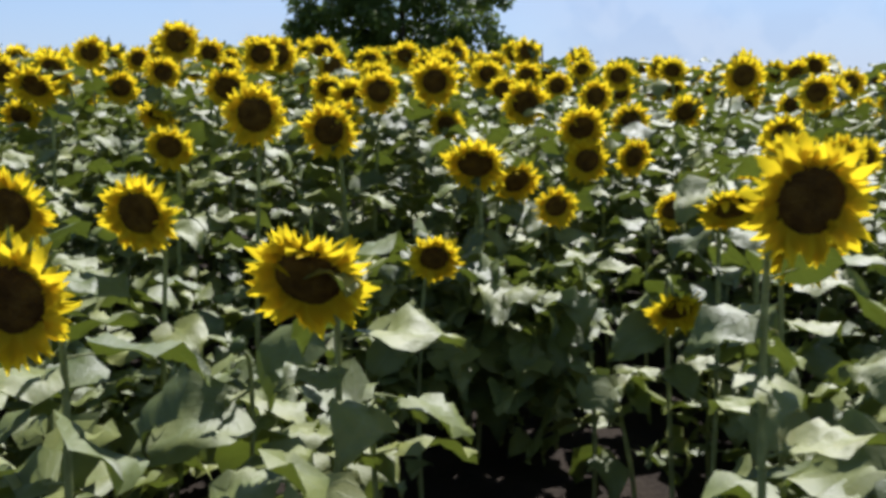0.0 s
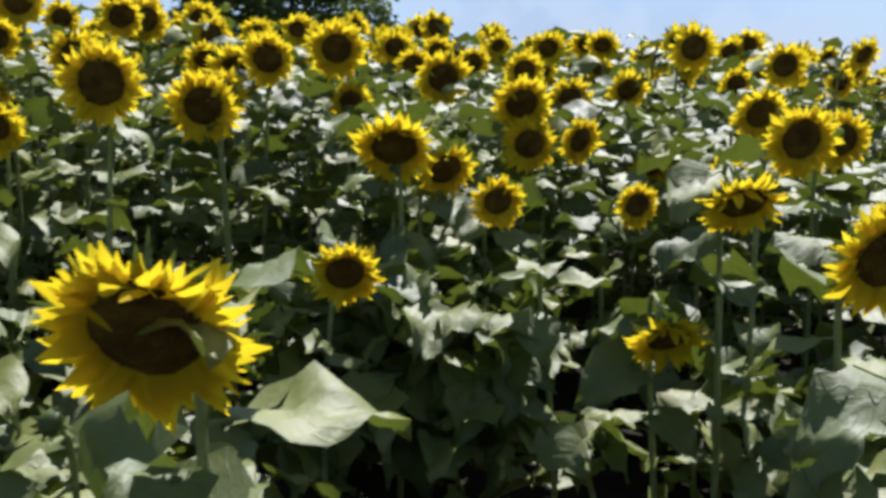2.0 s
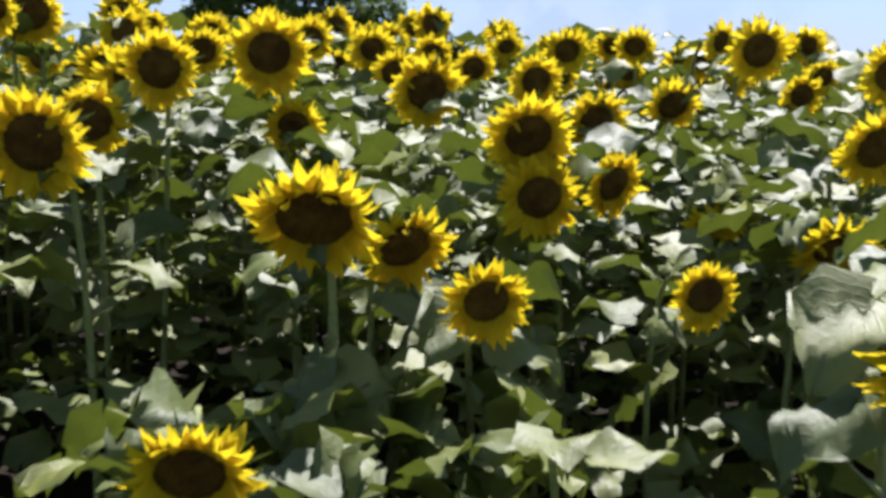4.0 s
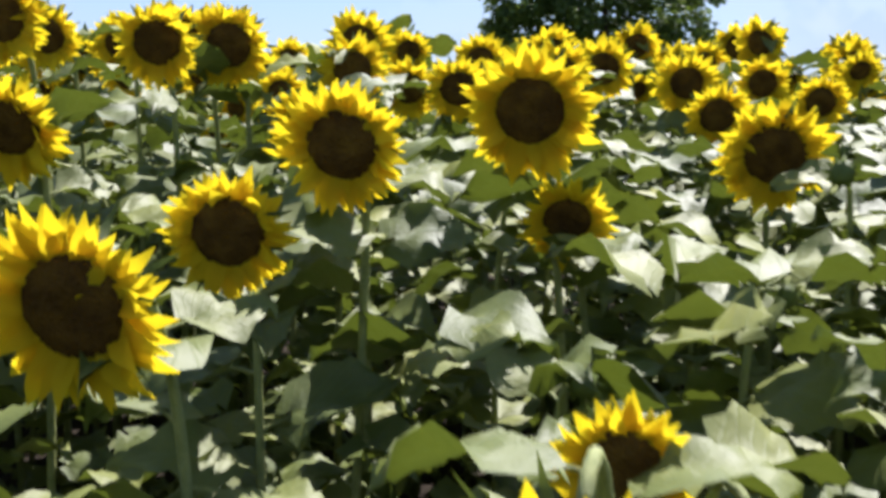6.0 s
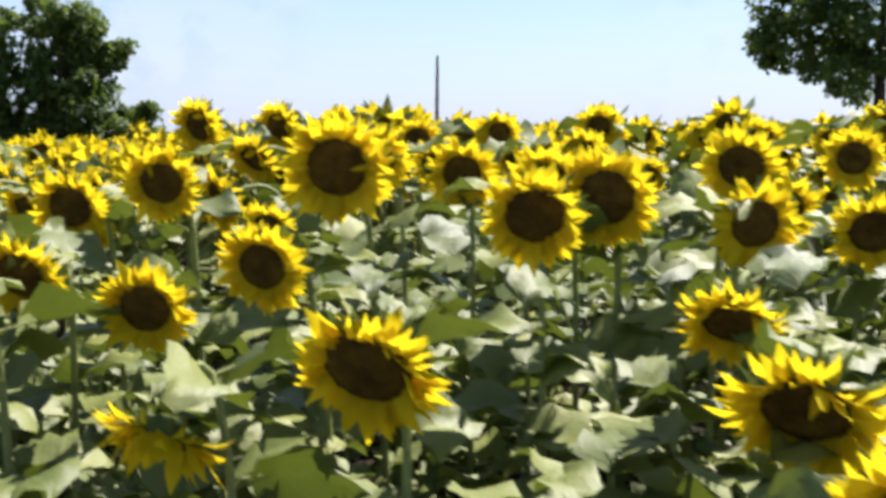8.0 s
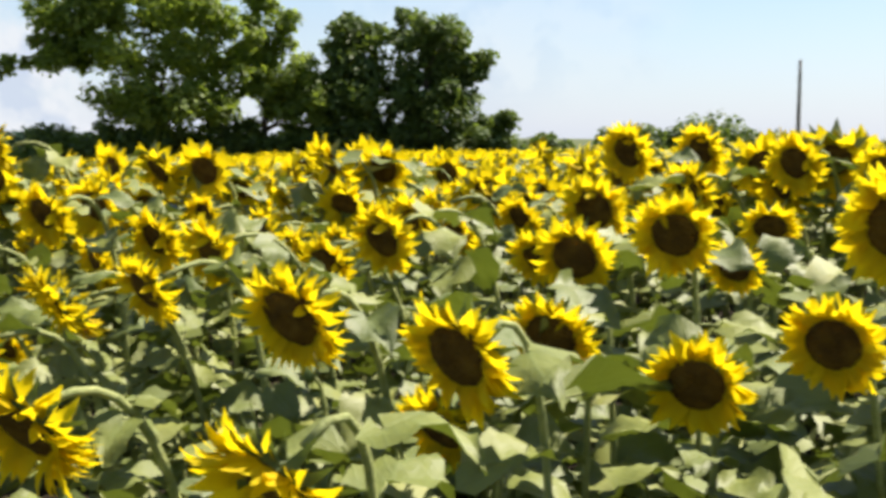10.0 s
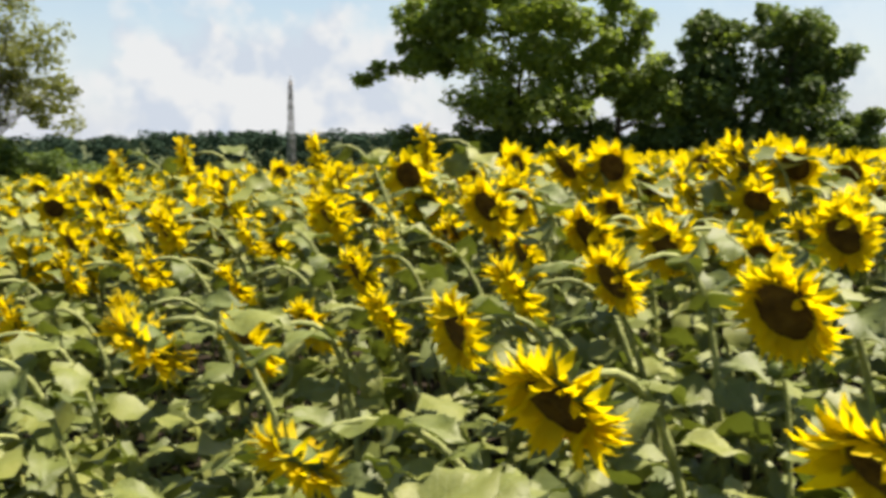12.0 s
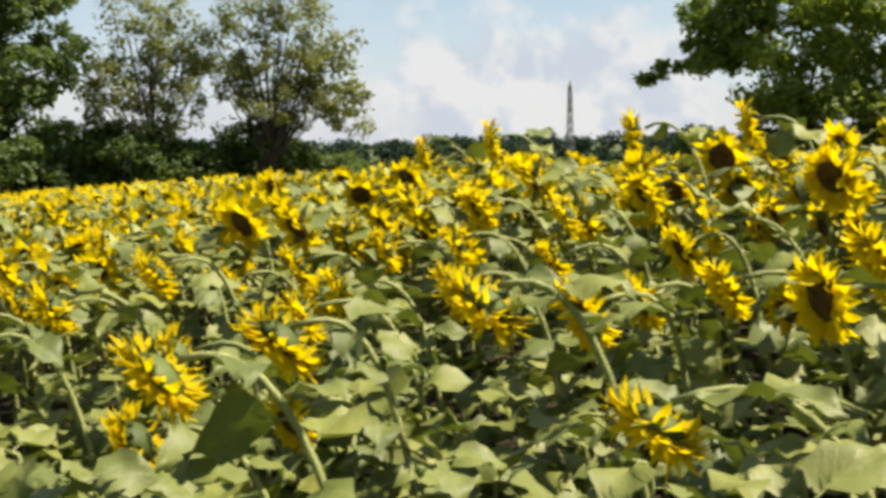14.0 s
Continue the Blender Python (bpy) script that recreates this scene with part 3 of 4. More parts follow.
# the crest
bloom(-1.05, 5.85, 1.77, 4, 34, 0.235)
bloom(-0.61, 6.44, 1.78, -4, 45, 0.21)
bloom(-1.43, 6.50, 2.04, 14, 18, 0.24)
bloom(-1.45, 6.23, 1.86, 6, 18, 0.18)
bloom(-1.94, 6.61, 1.99, 18, 20, 0.19)
bloom(-2.16, 6.56, 1.93, 14, 22, 0.19)
bloom(-1.65, 6.14, 1.78, 16, 20, 0.19)
bloom(-1.96, 6.16, 1.825, 8, 25, 0.185)
bloom(-0.921, 6.75, 1.981, 4, 15, 0.22)
bloom(-0.967, 6.387, 1.964, 16, 22, 0.20)
bloom(-0.64, 6.95, 1.92, 30, 15, 0.21)
bloom(-1.39, 5.82, 1.64, -20, 62, 0.22, label="sunflower drooping its ragged head towards the soil", ragged=0.25)
bloom(-0.41, 7.37, 1.88, 10, 20, 0.21)
bloom(-0.68, 7.93, 1.90, 4, 20, 0.22)
bloom(0.377, 7.49, 1.795, 6, 22, 0.21)
bloom(-0.106, 7.45, 1.93, 12, 20, 0.21)
bloom(0.288, 7.65, 1.90, 0, 20, 0.21, False)
bloom(-0.74, 7.45, 2.03, 0, 18, 0.22, False)
bloom(0.01, 7.90, 1.96, 4, 20, 0.22, False)
bloom(-0.52, 8.63, 2.03, 6, 14, 0.23, False)
bloom(0.41, 9.35, 2.04, 0, 18, 0.23, False)
bloom(0.62, 8.72, 1.93, 0, 18, 0.22, False)
bloom(0.82, 8.52, 1.85, 0, 18, 0.22, False)
bloom(-1.65, 7.15, 2.045, 6, 18, 0.21)
bloom(-1.05, 6.77, 2.00, 4, 22, 0.20)
bloom(-1.37, 7.07, 2.01, 14, 20, 0.19)
bloom(-0.445, 6.03, 1.725, -6, 40, 0.25, ragged=0.1, leaves=8)
bloom(2.35, 8.01, 1.70, 0, 20, 0.22, False)
bloom(2.19, 6.74, 1.75, 0, 18, 0.22, False)
bloom(1.93, 6.16, 1.74, 0, 20, 0.21)
bloom(-3.46, 9.08, 2.12, 6, 20, 0.24, False)
bloom(-3.50, 9.90, 2.12, 6, 20, 0.24, False)
bloom(-2.59, 8.88, 2.09, 4, 20, 0.22, False)
# the flank that falls away
bloom(-2.68, 6.19, 1.785, 4, 28, 0.23)
bloom(-3.16, 7.05, 1.88, 0, 24, 0.20)
bloom(-3.53, 6.68, 1.84, -4, 28, 0.20)
bloom(-6.27, 7.05, 1.77, 0, 28, 0.21)
bloom(-4.63, 6.65, 1.43, 12, 28, 0.18)
bloom(-2.62, 5.47, 1.68, 2, 38, 0.24, ragged=0.15)
bloom(-5.65, 7.77, 1.84, 14, 24, 0.26)
bloom(-6.80, 6.39, 1.69, 4, 26, 0.22)
bloom(-1.883, 5.775, 1.855, -4, 24, 0.21)
bloom(-2.14, 6.06, 1.64, 2, 34, 0.20)
bloom(-1.81, 5.31, 1.77, -8, 40, 0.235, ragged=0.1)
bloom(-2.91, 7.88, 1.94, 10, 20, 0.22)
bloom(-2.32, 7.75, 1.79, 10, 28, 0.19)
bloom(-3.07, 7.77, 1.77, 0, 28, 0.19)
bloom(-3.37, 5.32, 1.43, -24, 58, 0.22, label="sunflower bowed far down with its yellow petals hanging", back=0.34)
bloom(-4.15, 5.26, 1.60, -30, 55, 0.25, back=0.36)
bloom(-4.61, 4.80, 1.46, -20, 48, 0.25, back=0.34)
bloom(-4.69, 4.84, 1.20, 20, 24, 0.17)
bloom(-3.39, 6.33, 1.77, -6, 30, 0.19)
bloom(-4.27, 6.13, 1.58, -16, 30, 0.19)
bloom(-3.82, 6.32, 1.71, -24, 34, 0.21)
bloom(-4.62, 6.82, 1.90, 10, 24, 0.21)
bloom(-4.47, 7.21, 1.79, 0, 24, 0.22)
bloom(-6.45, 7.09, 2.08, -30, 8, 0.20)
bloom(-7.93, 6.97, 2.04, -28, 10, 0.22)
bloom(-6.27, 7.65, 2.12, -30, 8, 0.20)
bloom(-8.93, 6.90, 1.95, -14, 10, 0.21, False)
bloom(-4.01, 4.36, 1.50, -20, 42, 0.22, back=0.34)
bloom(-4.57, 4.37, 1.21, -30, 30, 0.20)
bloom(-5.30, 5.05, 1.42, -6, 30, 0.20)
bloom(-6.18, 5.26, 1.50, -6, 30, 0.20)
bloom(-6.96, 5.14, 1.35, -4, 30, 0.20)

# a single closed head among the blooms
young_sunflower(0.574, 6.33, 1.665, random.Random(3), 8, 0.12, 0.05)

# ---- leafy plants between them, and the further rows ----
field_rng = random.Random(21)


def in_field(x, y):
    """The planted ground: it begins at a cut edge and runs back to the trees."""
    if y < 1.75 or (y < 2.9 and x < -1.8):
        return False
    if y < 4.05 and -0.1 < x < 0.25 * y:
        return False
    return x > -58 and math.hypot(x, y) < 64


def hedge(x, y):
    """The dense front of the stand behind the hollow."""
    return 4.05 < y < 4.55 and -0.3 < x < 0.55


def thin(x, y):
    """Patches of the front rows where the stand is poor and low."""
    return (0.55 < x < 1.05 and 4.4 < y < 5.7) or (-0.85 < x < -0.12 and 4.4 < y < 5.7)


def clear_of_feet(x, y, gap):
    return all((x - a) ** 2 + (y - b) ** 2 > gap * gap for a, b in FEET)


CROWD_MID, CROWD_FAR, CROWD_LAST = [], [], []


def sow():
    near_left = 70
    gap = 0.39
    rows = int(66 / gap)
    for j in range(rows):
        for i in range(int(-60 / gap), int(40 / gap)):
            x = (i + field_rng.uniform(-0.38, 0.38) + (0.5 if j % 2 else 0)) * gap
            y = 1.9 + (j + field_rng.uniform(-0.38, 0.38)) * gap
            bearing = math.degrees(math.atan2(-x - 0.8, y - 2.6 if x < -2 else y + 1.5))
            if not in_field(x, y) or bearing < -33 or bearing > 97:
                continue
            d = reach(x, y)
            g = land(x, y)
            if d < 4.3 and not (x < -3.2 and d > 2.7 and y > 4.6 and field_rng.random() < 0.62 and clear_of_feet(x, y, 0.42)):
                if clear_of_feet(x, y + 0.12, 0.24) and (y > 3.5 or field_rng.random() < (0.85 if x > 0.5 else 0.6)) and not (thin(x, y) and field_rng.random() < 0.9):
                    low = 0.6 if thin(x, y) else 1.05 if hedge(x, y) else 1.08 if 4.72 < y < 5.1 and -0.1 < x < 1.0 else 0.66 if 3.3 < y < 5.1 and -1.2 < x < 1.7 else 1.22 if y >= 5.1 and x > -1.8 else 1.1 if x < -1.8 else 1.0
                    young_sunflower(x, y, g + field_rng.uniform(0.68, 1.0) * low, field_rng, 7, 0.165 if y < 3.6 else 0.138 if x > -2.2 else 0.122)
            elif d < 6.4 and near_left > 0 and -9 < x < 3.4:
                if clear_of_feet(x, y, 0.36) and field_rng.random() < 0.85:
                    bloom(x, y, g + min(1.46, field_rng.gauss(1.34 if x > -2.5 else 1.25, 0.08)), field_rng.gauss(2 if x > -2.5 else -4, 14), field_rng.uniform(14, 40), field_rng.uniform(0.18, 0.23) if x > -2.5 else field_rng.uniform(0.19, 0.23), False, leaves=9)
                    near_left -= 1
            elif d < 14.5:
                if clear_of_feet(x, y, 0.3) and (x < -2.5 or field_rng.random() < 0.74):
                    CROWD_MID.append((x, y, g))
            elif d < 28:
                CROWD_FAR.append((x, y, g))
            elif field_rng.random() < 0.75:
                CROWD_LAST.append((x, y, g))


sow()


# ---- the crowd of further sunflowers ----
def fans(faces):
    return [(f[0], f[k], f[k + 1]) for f in faces for k in range(1, len(f) - 1)]


def crowd_template(seed, fine, bloom_r=0.122, loose=1.0):
    """One plant as arrays: vertices, triangles, a material for each triangle, uv."""
    rng = random.Random(seed)
    V, T, M, U = [], [], [], []

    def add(verts, faces, mat, uvs=None, m=None):
        base = len(V)
        V.extend(tuple(m @ Vector(v)) if m is not None else tuple(v) for v in verts)
        U.extend(uvs or [(0.5, 0.5)] * len(verts))
        mats = mat if isinstance(mat, list) else [mat] * len(faces)
        for f, k in zip(faces, mats):
            for t in fans([f]):
                T.append(tuple(base + i for i in t))
                M.append(k)

    way = facing(rng.gauss(0, 10), rng.uniform(12, 42))
    at = Vector((0, -0.22 if loose < 1.1 else -0.40, 1.42))
    p0, p3 = Vector((0, 0, 0)), at - way * 0.04
    line = (p0, Vector((rng.uniform(-0.05, 0.05), rng.uniform(-0.05, 0.05) - (0 if loose < 1.1 else 0.10), 0.9)), p3 - way * 0.31, p3)
    n = 6 if fine else 3
    v, f = tube([bezier(*line, i / n) for i in range(n + 1)], [0.015 * (1 - 0.4 * i / n) for i in range(n + 1)], 4 if fine else 3, False)
    add(v, f, 2)
    turn = rng.uniform(0, 6.28)
    count = 12 if fine else 7
    for k in range(count):
        s = (0.22 if fine else 0.45) + (0.70 if fine else 0.46) * k / (count - 1)
        turn += 2.4 + rng.uniform(-0.4, 0.4)
        grow = (0.62 + 0.85 * math.sin(math.pi * min(1.0, 0.18 + 0.74 * (1 - s)))) * 0.145 * rng.uniform(0.8, 1.15) * (1.0 if fine else 1.25)
        lv, lf, li, lu = leaf_arrays(rng, 4 if fine else 2, 2, False)
        m = Matrix.Translation(bezier(*line, s)) @ Matrix.Rotation(turn, 4, "Z") @ Matrix.Rotation(rng.uniform(-0.25, 0.42), 4, "Y") @ Matrix.Rotation(rng.uniform(-0.42, 0.42), 4, "X") @ Matrix.Scale(grow, 4)
        add(lv, lf, [0 if q == 0 else 2 for q in li], lu, m)
    hm = head_pose(at, way, rng.uniform(-0.35, 0.35), bloom_r)
    if fine:
        cv, cf, cu = calyx_arrays(rng, 8)
        add(cv, cf, 2, cu, hm)
        dv, df = dome_arrays(3, 12, 0.57, 0.13, 0.04)
        add(dv, df, 3, None, hm)
        rv, rf, ru = ring_arrays(rng, 36, 2, 1, (0.46, 0.72), 1.45, loose)
        add(rv, rf, 1, ru, hm)
    else:
        dv, df = dome_arrays(2, 7, 0.57, 0.13, 0.0)
        add(dv, df, 3, None, hm)
        add([(0.6 * math.cos(a), 0.6 * math.sin(a), -0.06) for a in (0, 1.26, 2.51, 3.77, 5.03)] + [(0, 0, -0.3)], [(i, (i + 1) % 5, 5) for i in range(5)], 2, None, hm)
        for k in range(13):
            a = 2 * math.pi * (k + rng.uniform(-0.2, 0.2)) / 13
            r1, z1 = rng.uniform(0.92, 1.08), rng.uniform(-0.12, 0.22) * loose * 1.3
            add([(0.5 * math.cos(a - 0.22), 0.5 * math.sin(a - 0.22), 0), (r1 * 0.8 * math.cos(a - 0.16), r1 * 0.8 * math.sin(a - 0.16), z1 * 0.6), (r1 * math.cos(a), r1 * math.sin(a), z1), (r1 * 0.8 * math.cos(a + 0.16), r1 * 0.8 * math.sin(a + 0.16), z1 * 0.6), (0.5 * math.cos(a + 0.22), 0.5 * math.sin(a + 0.22), 0)], [(0, 1, 2, 3, 4)], 1, None, hm)
    return np.array(V, dtype=np.float64), np.array(T, dtype=np.int32), np.array(M, dtype=np.int32), np.array(U, dtype=np.float32)


def last_template(seed):
    """The farthest plants: a ragged bloom over a few leaves."""
    rng = random.Random(seed)
    way = facing(rng.gauss(0, 10), rng.uniform(12, 42))
    hm = head_pose(Vector((0, -0.2, 1.42)), way, rng.uniform(0, 6), 0.135)
    V, T, M = [], [], []
    for k in range(7):
        a = 2 * math.pi * k / 7
        r1 = rng.uniform(0.9, 1.15)
        b = len(V)
        V += [tuple(hm @ Vector(p)) for p in ((0.35 * math.cos(a), 0.35 * math.sin(a), 0), (r1 * math.cos(a - 0.3), r1 * math.sin(a - 0.3), rng.uniform(-0.1, 0.2)), (r1 * math.cos(a + 0.3), r1 * math.sin(a + 0.3), rng.uniform(-0.1, 0.2)))]
        T.append((b, b + 1, b + 2))
        M.append(1)
    b = len(V)
    V += [tuple(hm @ Vector((0.36 * math.cos(k * 1.2566), 0.36 * math.sin(k * 1.2566), 0.06))) for k in range(5)]
    T += [(b, b + 1, b + 2), (b, b + 2, b + 3), (b, b + 3, b + 4)]
    M += [3, 3, 3]
    for k in range(5):
        a, z, r = rng.uniform(0, 6.28), rng.uniform(0.85, 1.25), rng.uniform(0.22, 0.34)
        b = len(V)
        c, s = math.cos(a), math.sin(a)
        V += [(0.02 * c, 0.02 * s, z), (r * 0.6 * c - 0.1 * s, r * 0.6 * s + 0.1 * c, z + 0.02), (r * c, r * s, z - 0.10), (r * 0.6 * c + 0.1 * s, r * 0.6 * s - 0.1 * c, z + 0.02)]
        T += [(b, b + 1, b + 2), (b, b + 2, b + 3)]
        M += [0, 0]
    b = len(V)
    V += [(-0.012, 0, 0), (0.012, 0, 0), (0, -0.05, 1.4)]
    T.append((b, b + 1, b + 2))
    M.append(2)
    return np.array(V), np.array(T, dtype=np.int32), np.array(M, dtype=np.int32), np.full((len(V), 2), 0.5, dtype=np.float32)


def quick_mesh(name, V, T, M, U, mats, smooth=True):
    me = bpy.data.meshes.new(name)
    me.vertices.add(len(V))
    me.vertices.foreach_set("co", V.astype(np.float32).ravel())
    me.loops.add(len(T) * 3)
    me.loops.foreach_set("vertex_index", T.astype(np.int32).ravel())
    me.polygons.add(len(T))
    me.polygons.foreach_set("loop_start", np.arange(0, len(T) * 3, 3, dtype=np.int32))
    for m in mats:
        me.materials.append(m)
    me.polygons.foreach_set("material_index", M.astype(np.int32))
    me.polygons.foreach_set("use_smooth", np.full(len(T), smooth))
    if U is not None:
        layer = me.uv_layers.new(name="UVMap")
        layer.data.foreach_set("uv", U[T.ravel()].astype(np.float32).ravel())
    me.update(calc_edges=True)
    return me


def build_crowd(name, spots, fine, label):
    rng = np.random.default_rng(3 if fine else 4)
    kinds = [last_template(70 + k) if fine is None else crowd_template(40 + k, fine, 0.116 if k < 8 else 0.160, 1.0 if k < 8 else 1.6) for k in range(16)]
    Vs, Ts, Ms, Us = [], [], [], []
    base = 0
    for x, y, g in spots:
        V, T, M, U = kinds[rng.integers(8) + (0 if x > -2.5 else 8)]
        a = rng.normal(0.03, 0.28) if x > -3 else rng.normal(0.0, 0.50)
        s = np.clip(rng.normal(0.94 if x > -3 else 0.91, 0.085), 0.74, 1.05)
        c, n = math.cos(a) * s, math.sin(a) * s
        R = np.array([[c, -n, 0], [n, c, 0], [0, 0, s]])
        Vs.append(V @ R.T + (x, y, g))
        Ts.append(T + base)
        Ms.append(M)
        Us.append(U)
        base += len(V)
    me = quick_mesh(name, np.concatenate(Vs), np.concatenate(Ts), np.concatenate(Ms), np.concatenate(Us), [MAT_LEAF_FAR, MAT_PETAL_FAR, MAT_STEM, MAT_DISC])
    return tagged(new(name, me), label, "sunflowers", kind="stuff")


def build_undergrowth():
    """The thick lower leaves of the nearest rows."""
    rng = random.Random(55)
    kinds = []
    for k in range(16):
        v, f, i, u = leaf_arrays(rng, 6 if k < 8 else 4, 4 if k < 8 else 2, False)
        T = np.array(fans(f), dtype=np.int32)
        kinds.append((np.array(v), T, np.zeros(len(T), dtype=np.int32), np.array(u, dtype=np.float32)))
    Vs, Ts, Ms, Us, base = [], [], [], [], 0
    for _ in range(14500):
        x, y = rng.uniform(-8.5, 3.6), rng.uniform(1.9, 9.6)
        if y < 3.6 and rng.random() < 0.82:
            continue
        gap = y < 4.05 and -0.15 < x < 0.26 * y
        if (gap and rng.random() > 0.05) or not (in_field(x, y) or gap) or reach(x, y) > 6.6 or (thin(x, y) and rng.random() < 0.93) or (x < -2.2 and rng.random() < 0.45) or (3.3 < y < 4.6 and -0.3 < x < 1.0 and rng.random() < 0.75) or x > 0.52 * y + 0.5 or (y < 4 and x < -0.5 * y - 0.6 and x > -1.5):
            continue
        V, T, M, U = kinds[rng.randrange(8) + (0 if reach(x, y) < 3.0 else 8)]
        steep = x > -0.9 and y < 5.2
        tall = 0.95 if hedge(x, y) else 0.60 if 3.3 < y < 5.1 and -1.2 < x < 1.7 else (1.18 if x > -2.2 else 0.95) if y >= 5.1 else 1.05 if x > -2.2 else 0.9
        z = land(x, y) + (rng.uniform(0.04, 0.2) if gap else rng.uniform(0.16, tall))
        m = Matrix.Translation((x, y, z)) @ Matrix.Rotation(rng.uniform(0, 6.28), 4, "Z") @ Matrix.Rotation(rng.uniform(0.1, 1.0) if steep else rng.uniform(-0.45, 0.15) if x > -2.2 else rng.uniform(-0.5, 0.8), 4, "Y") @ Matrix.Rotation(rng.gauss(0, 0.4), 4, "X") @ Matrix.Scale(rng.uniform(0.10, 0.20) * (1.35 if y < 3.6 else 1.0), 4)
        A = np.array(m)
        Vs.append(V @ A[:3, :3].T + A[:3, 3])
        Ts.append(T + base)
        Ms.append(M)
        Us.append(U)
        base += len(V)
    for _ in range(300):
        x, y = rng.uniform(-0.26, 0.50), rng.uniform(4.12, 4.72)
        V, T, M, U = kinds[rng.randrange(8)]
        m = Matrix.Translation((x, y, land(x, y) + rng.uniform(0.45, 0.92))) @ Matrix.Rotation(rng.uniform(0, 6.28), 4, "Z") @ Matrix.Rotation(rng.uniform(0.0, 1.0), 4, "Y") @ Matrix.Rotation(rng.gauss(0, 0.4), 4, "X") @ Matrix.Scale(rng.uniform(0.10, 0.18), 4)
        A = np.array(m)
        Vs.append(V @ A[:3, :3].T + A[:3, 3])
        Ts.append(T + base)
        Ms.append(M)
        Us.append(U)
        base += len(V)
    me = quick_mesh("leaf_undergrowth", np.concatenate(Vs), np.concatenate(Ts), np.concatenate(Ms), np.concatenate(Us), [MAT_LEAF_FAR, MAT_PETAL_FAR, MAT_STEM])
    tagged(new("leaf_undergrowth", me), "thick lower leaves filling the gaps between sunflower stems", "leaves", kind="stuff")


build_undergrowth()
build_crowd("sunflower_rows", CROWD_MID, True, "dense rows of blooming yellow sunflowers over green leaves")
build_crowd("further_sunflower_rows", CROWD_FAR, False, "further rows of yellow sunflowers crowding the slope")
build_crowd("distant_sunflowers", CROWD_LAST, None, "far stretch of the field, yellow with crowded blooms")


# ---- trees ----
def leaf_cloud(rng, centres, spreads, count, size, flat=0.75):
    """Many small folded leaves on the outside of clumps, each turned outwards and to the sky."""
    k = rng.integers(len(centres), size=count)
    off = rng.normal(size=(count, 3))
    off /= np.linalg.norm(off, axis=1, keepdims=True) + 1e-9
    out = off.copy()
    off *= (rng.random((count, 1)) ** 0.38) * (1, 1, flat)
    P = np.asarray(centres)[k] + off * np.asarray(spreads)[k][:, None]
    up = out * 0.8 + rng.normal(size=(count, 3)) * 0.45 + (0, 0, 0.55)
    up /= np.linalg.norm(up, axis=1, keepdims=True) + 1e-9
    d = np.cross(up, rng.normal(size=(count, 3)))
    d /= np.linalg.norm(d, axis=1, keepdims=True) + 1e-9
    s = np.cross(d, up)
    L = (size * rng.uniform(0.6, 1.35, size=count))[:, None]
    V = np.stack([P, P + d * L * 0.5 + s * L * 0.36 + up * L * 0.10, P + d * L, P + d * L * 0.5 - s * L * 0.36 + up * L * 0.10], 1).reshape(-1, 3)
    q = np.arange(count)[:, None] * 4
    T = np.concatenate([q + (0, 1, 2), q + (0, 2, 3)], 1).reshape(-1, 3)
    return V, T


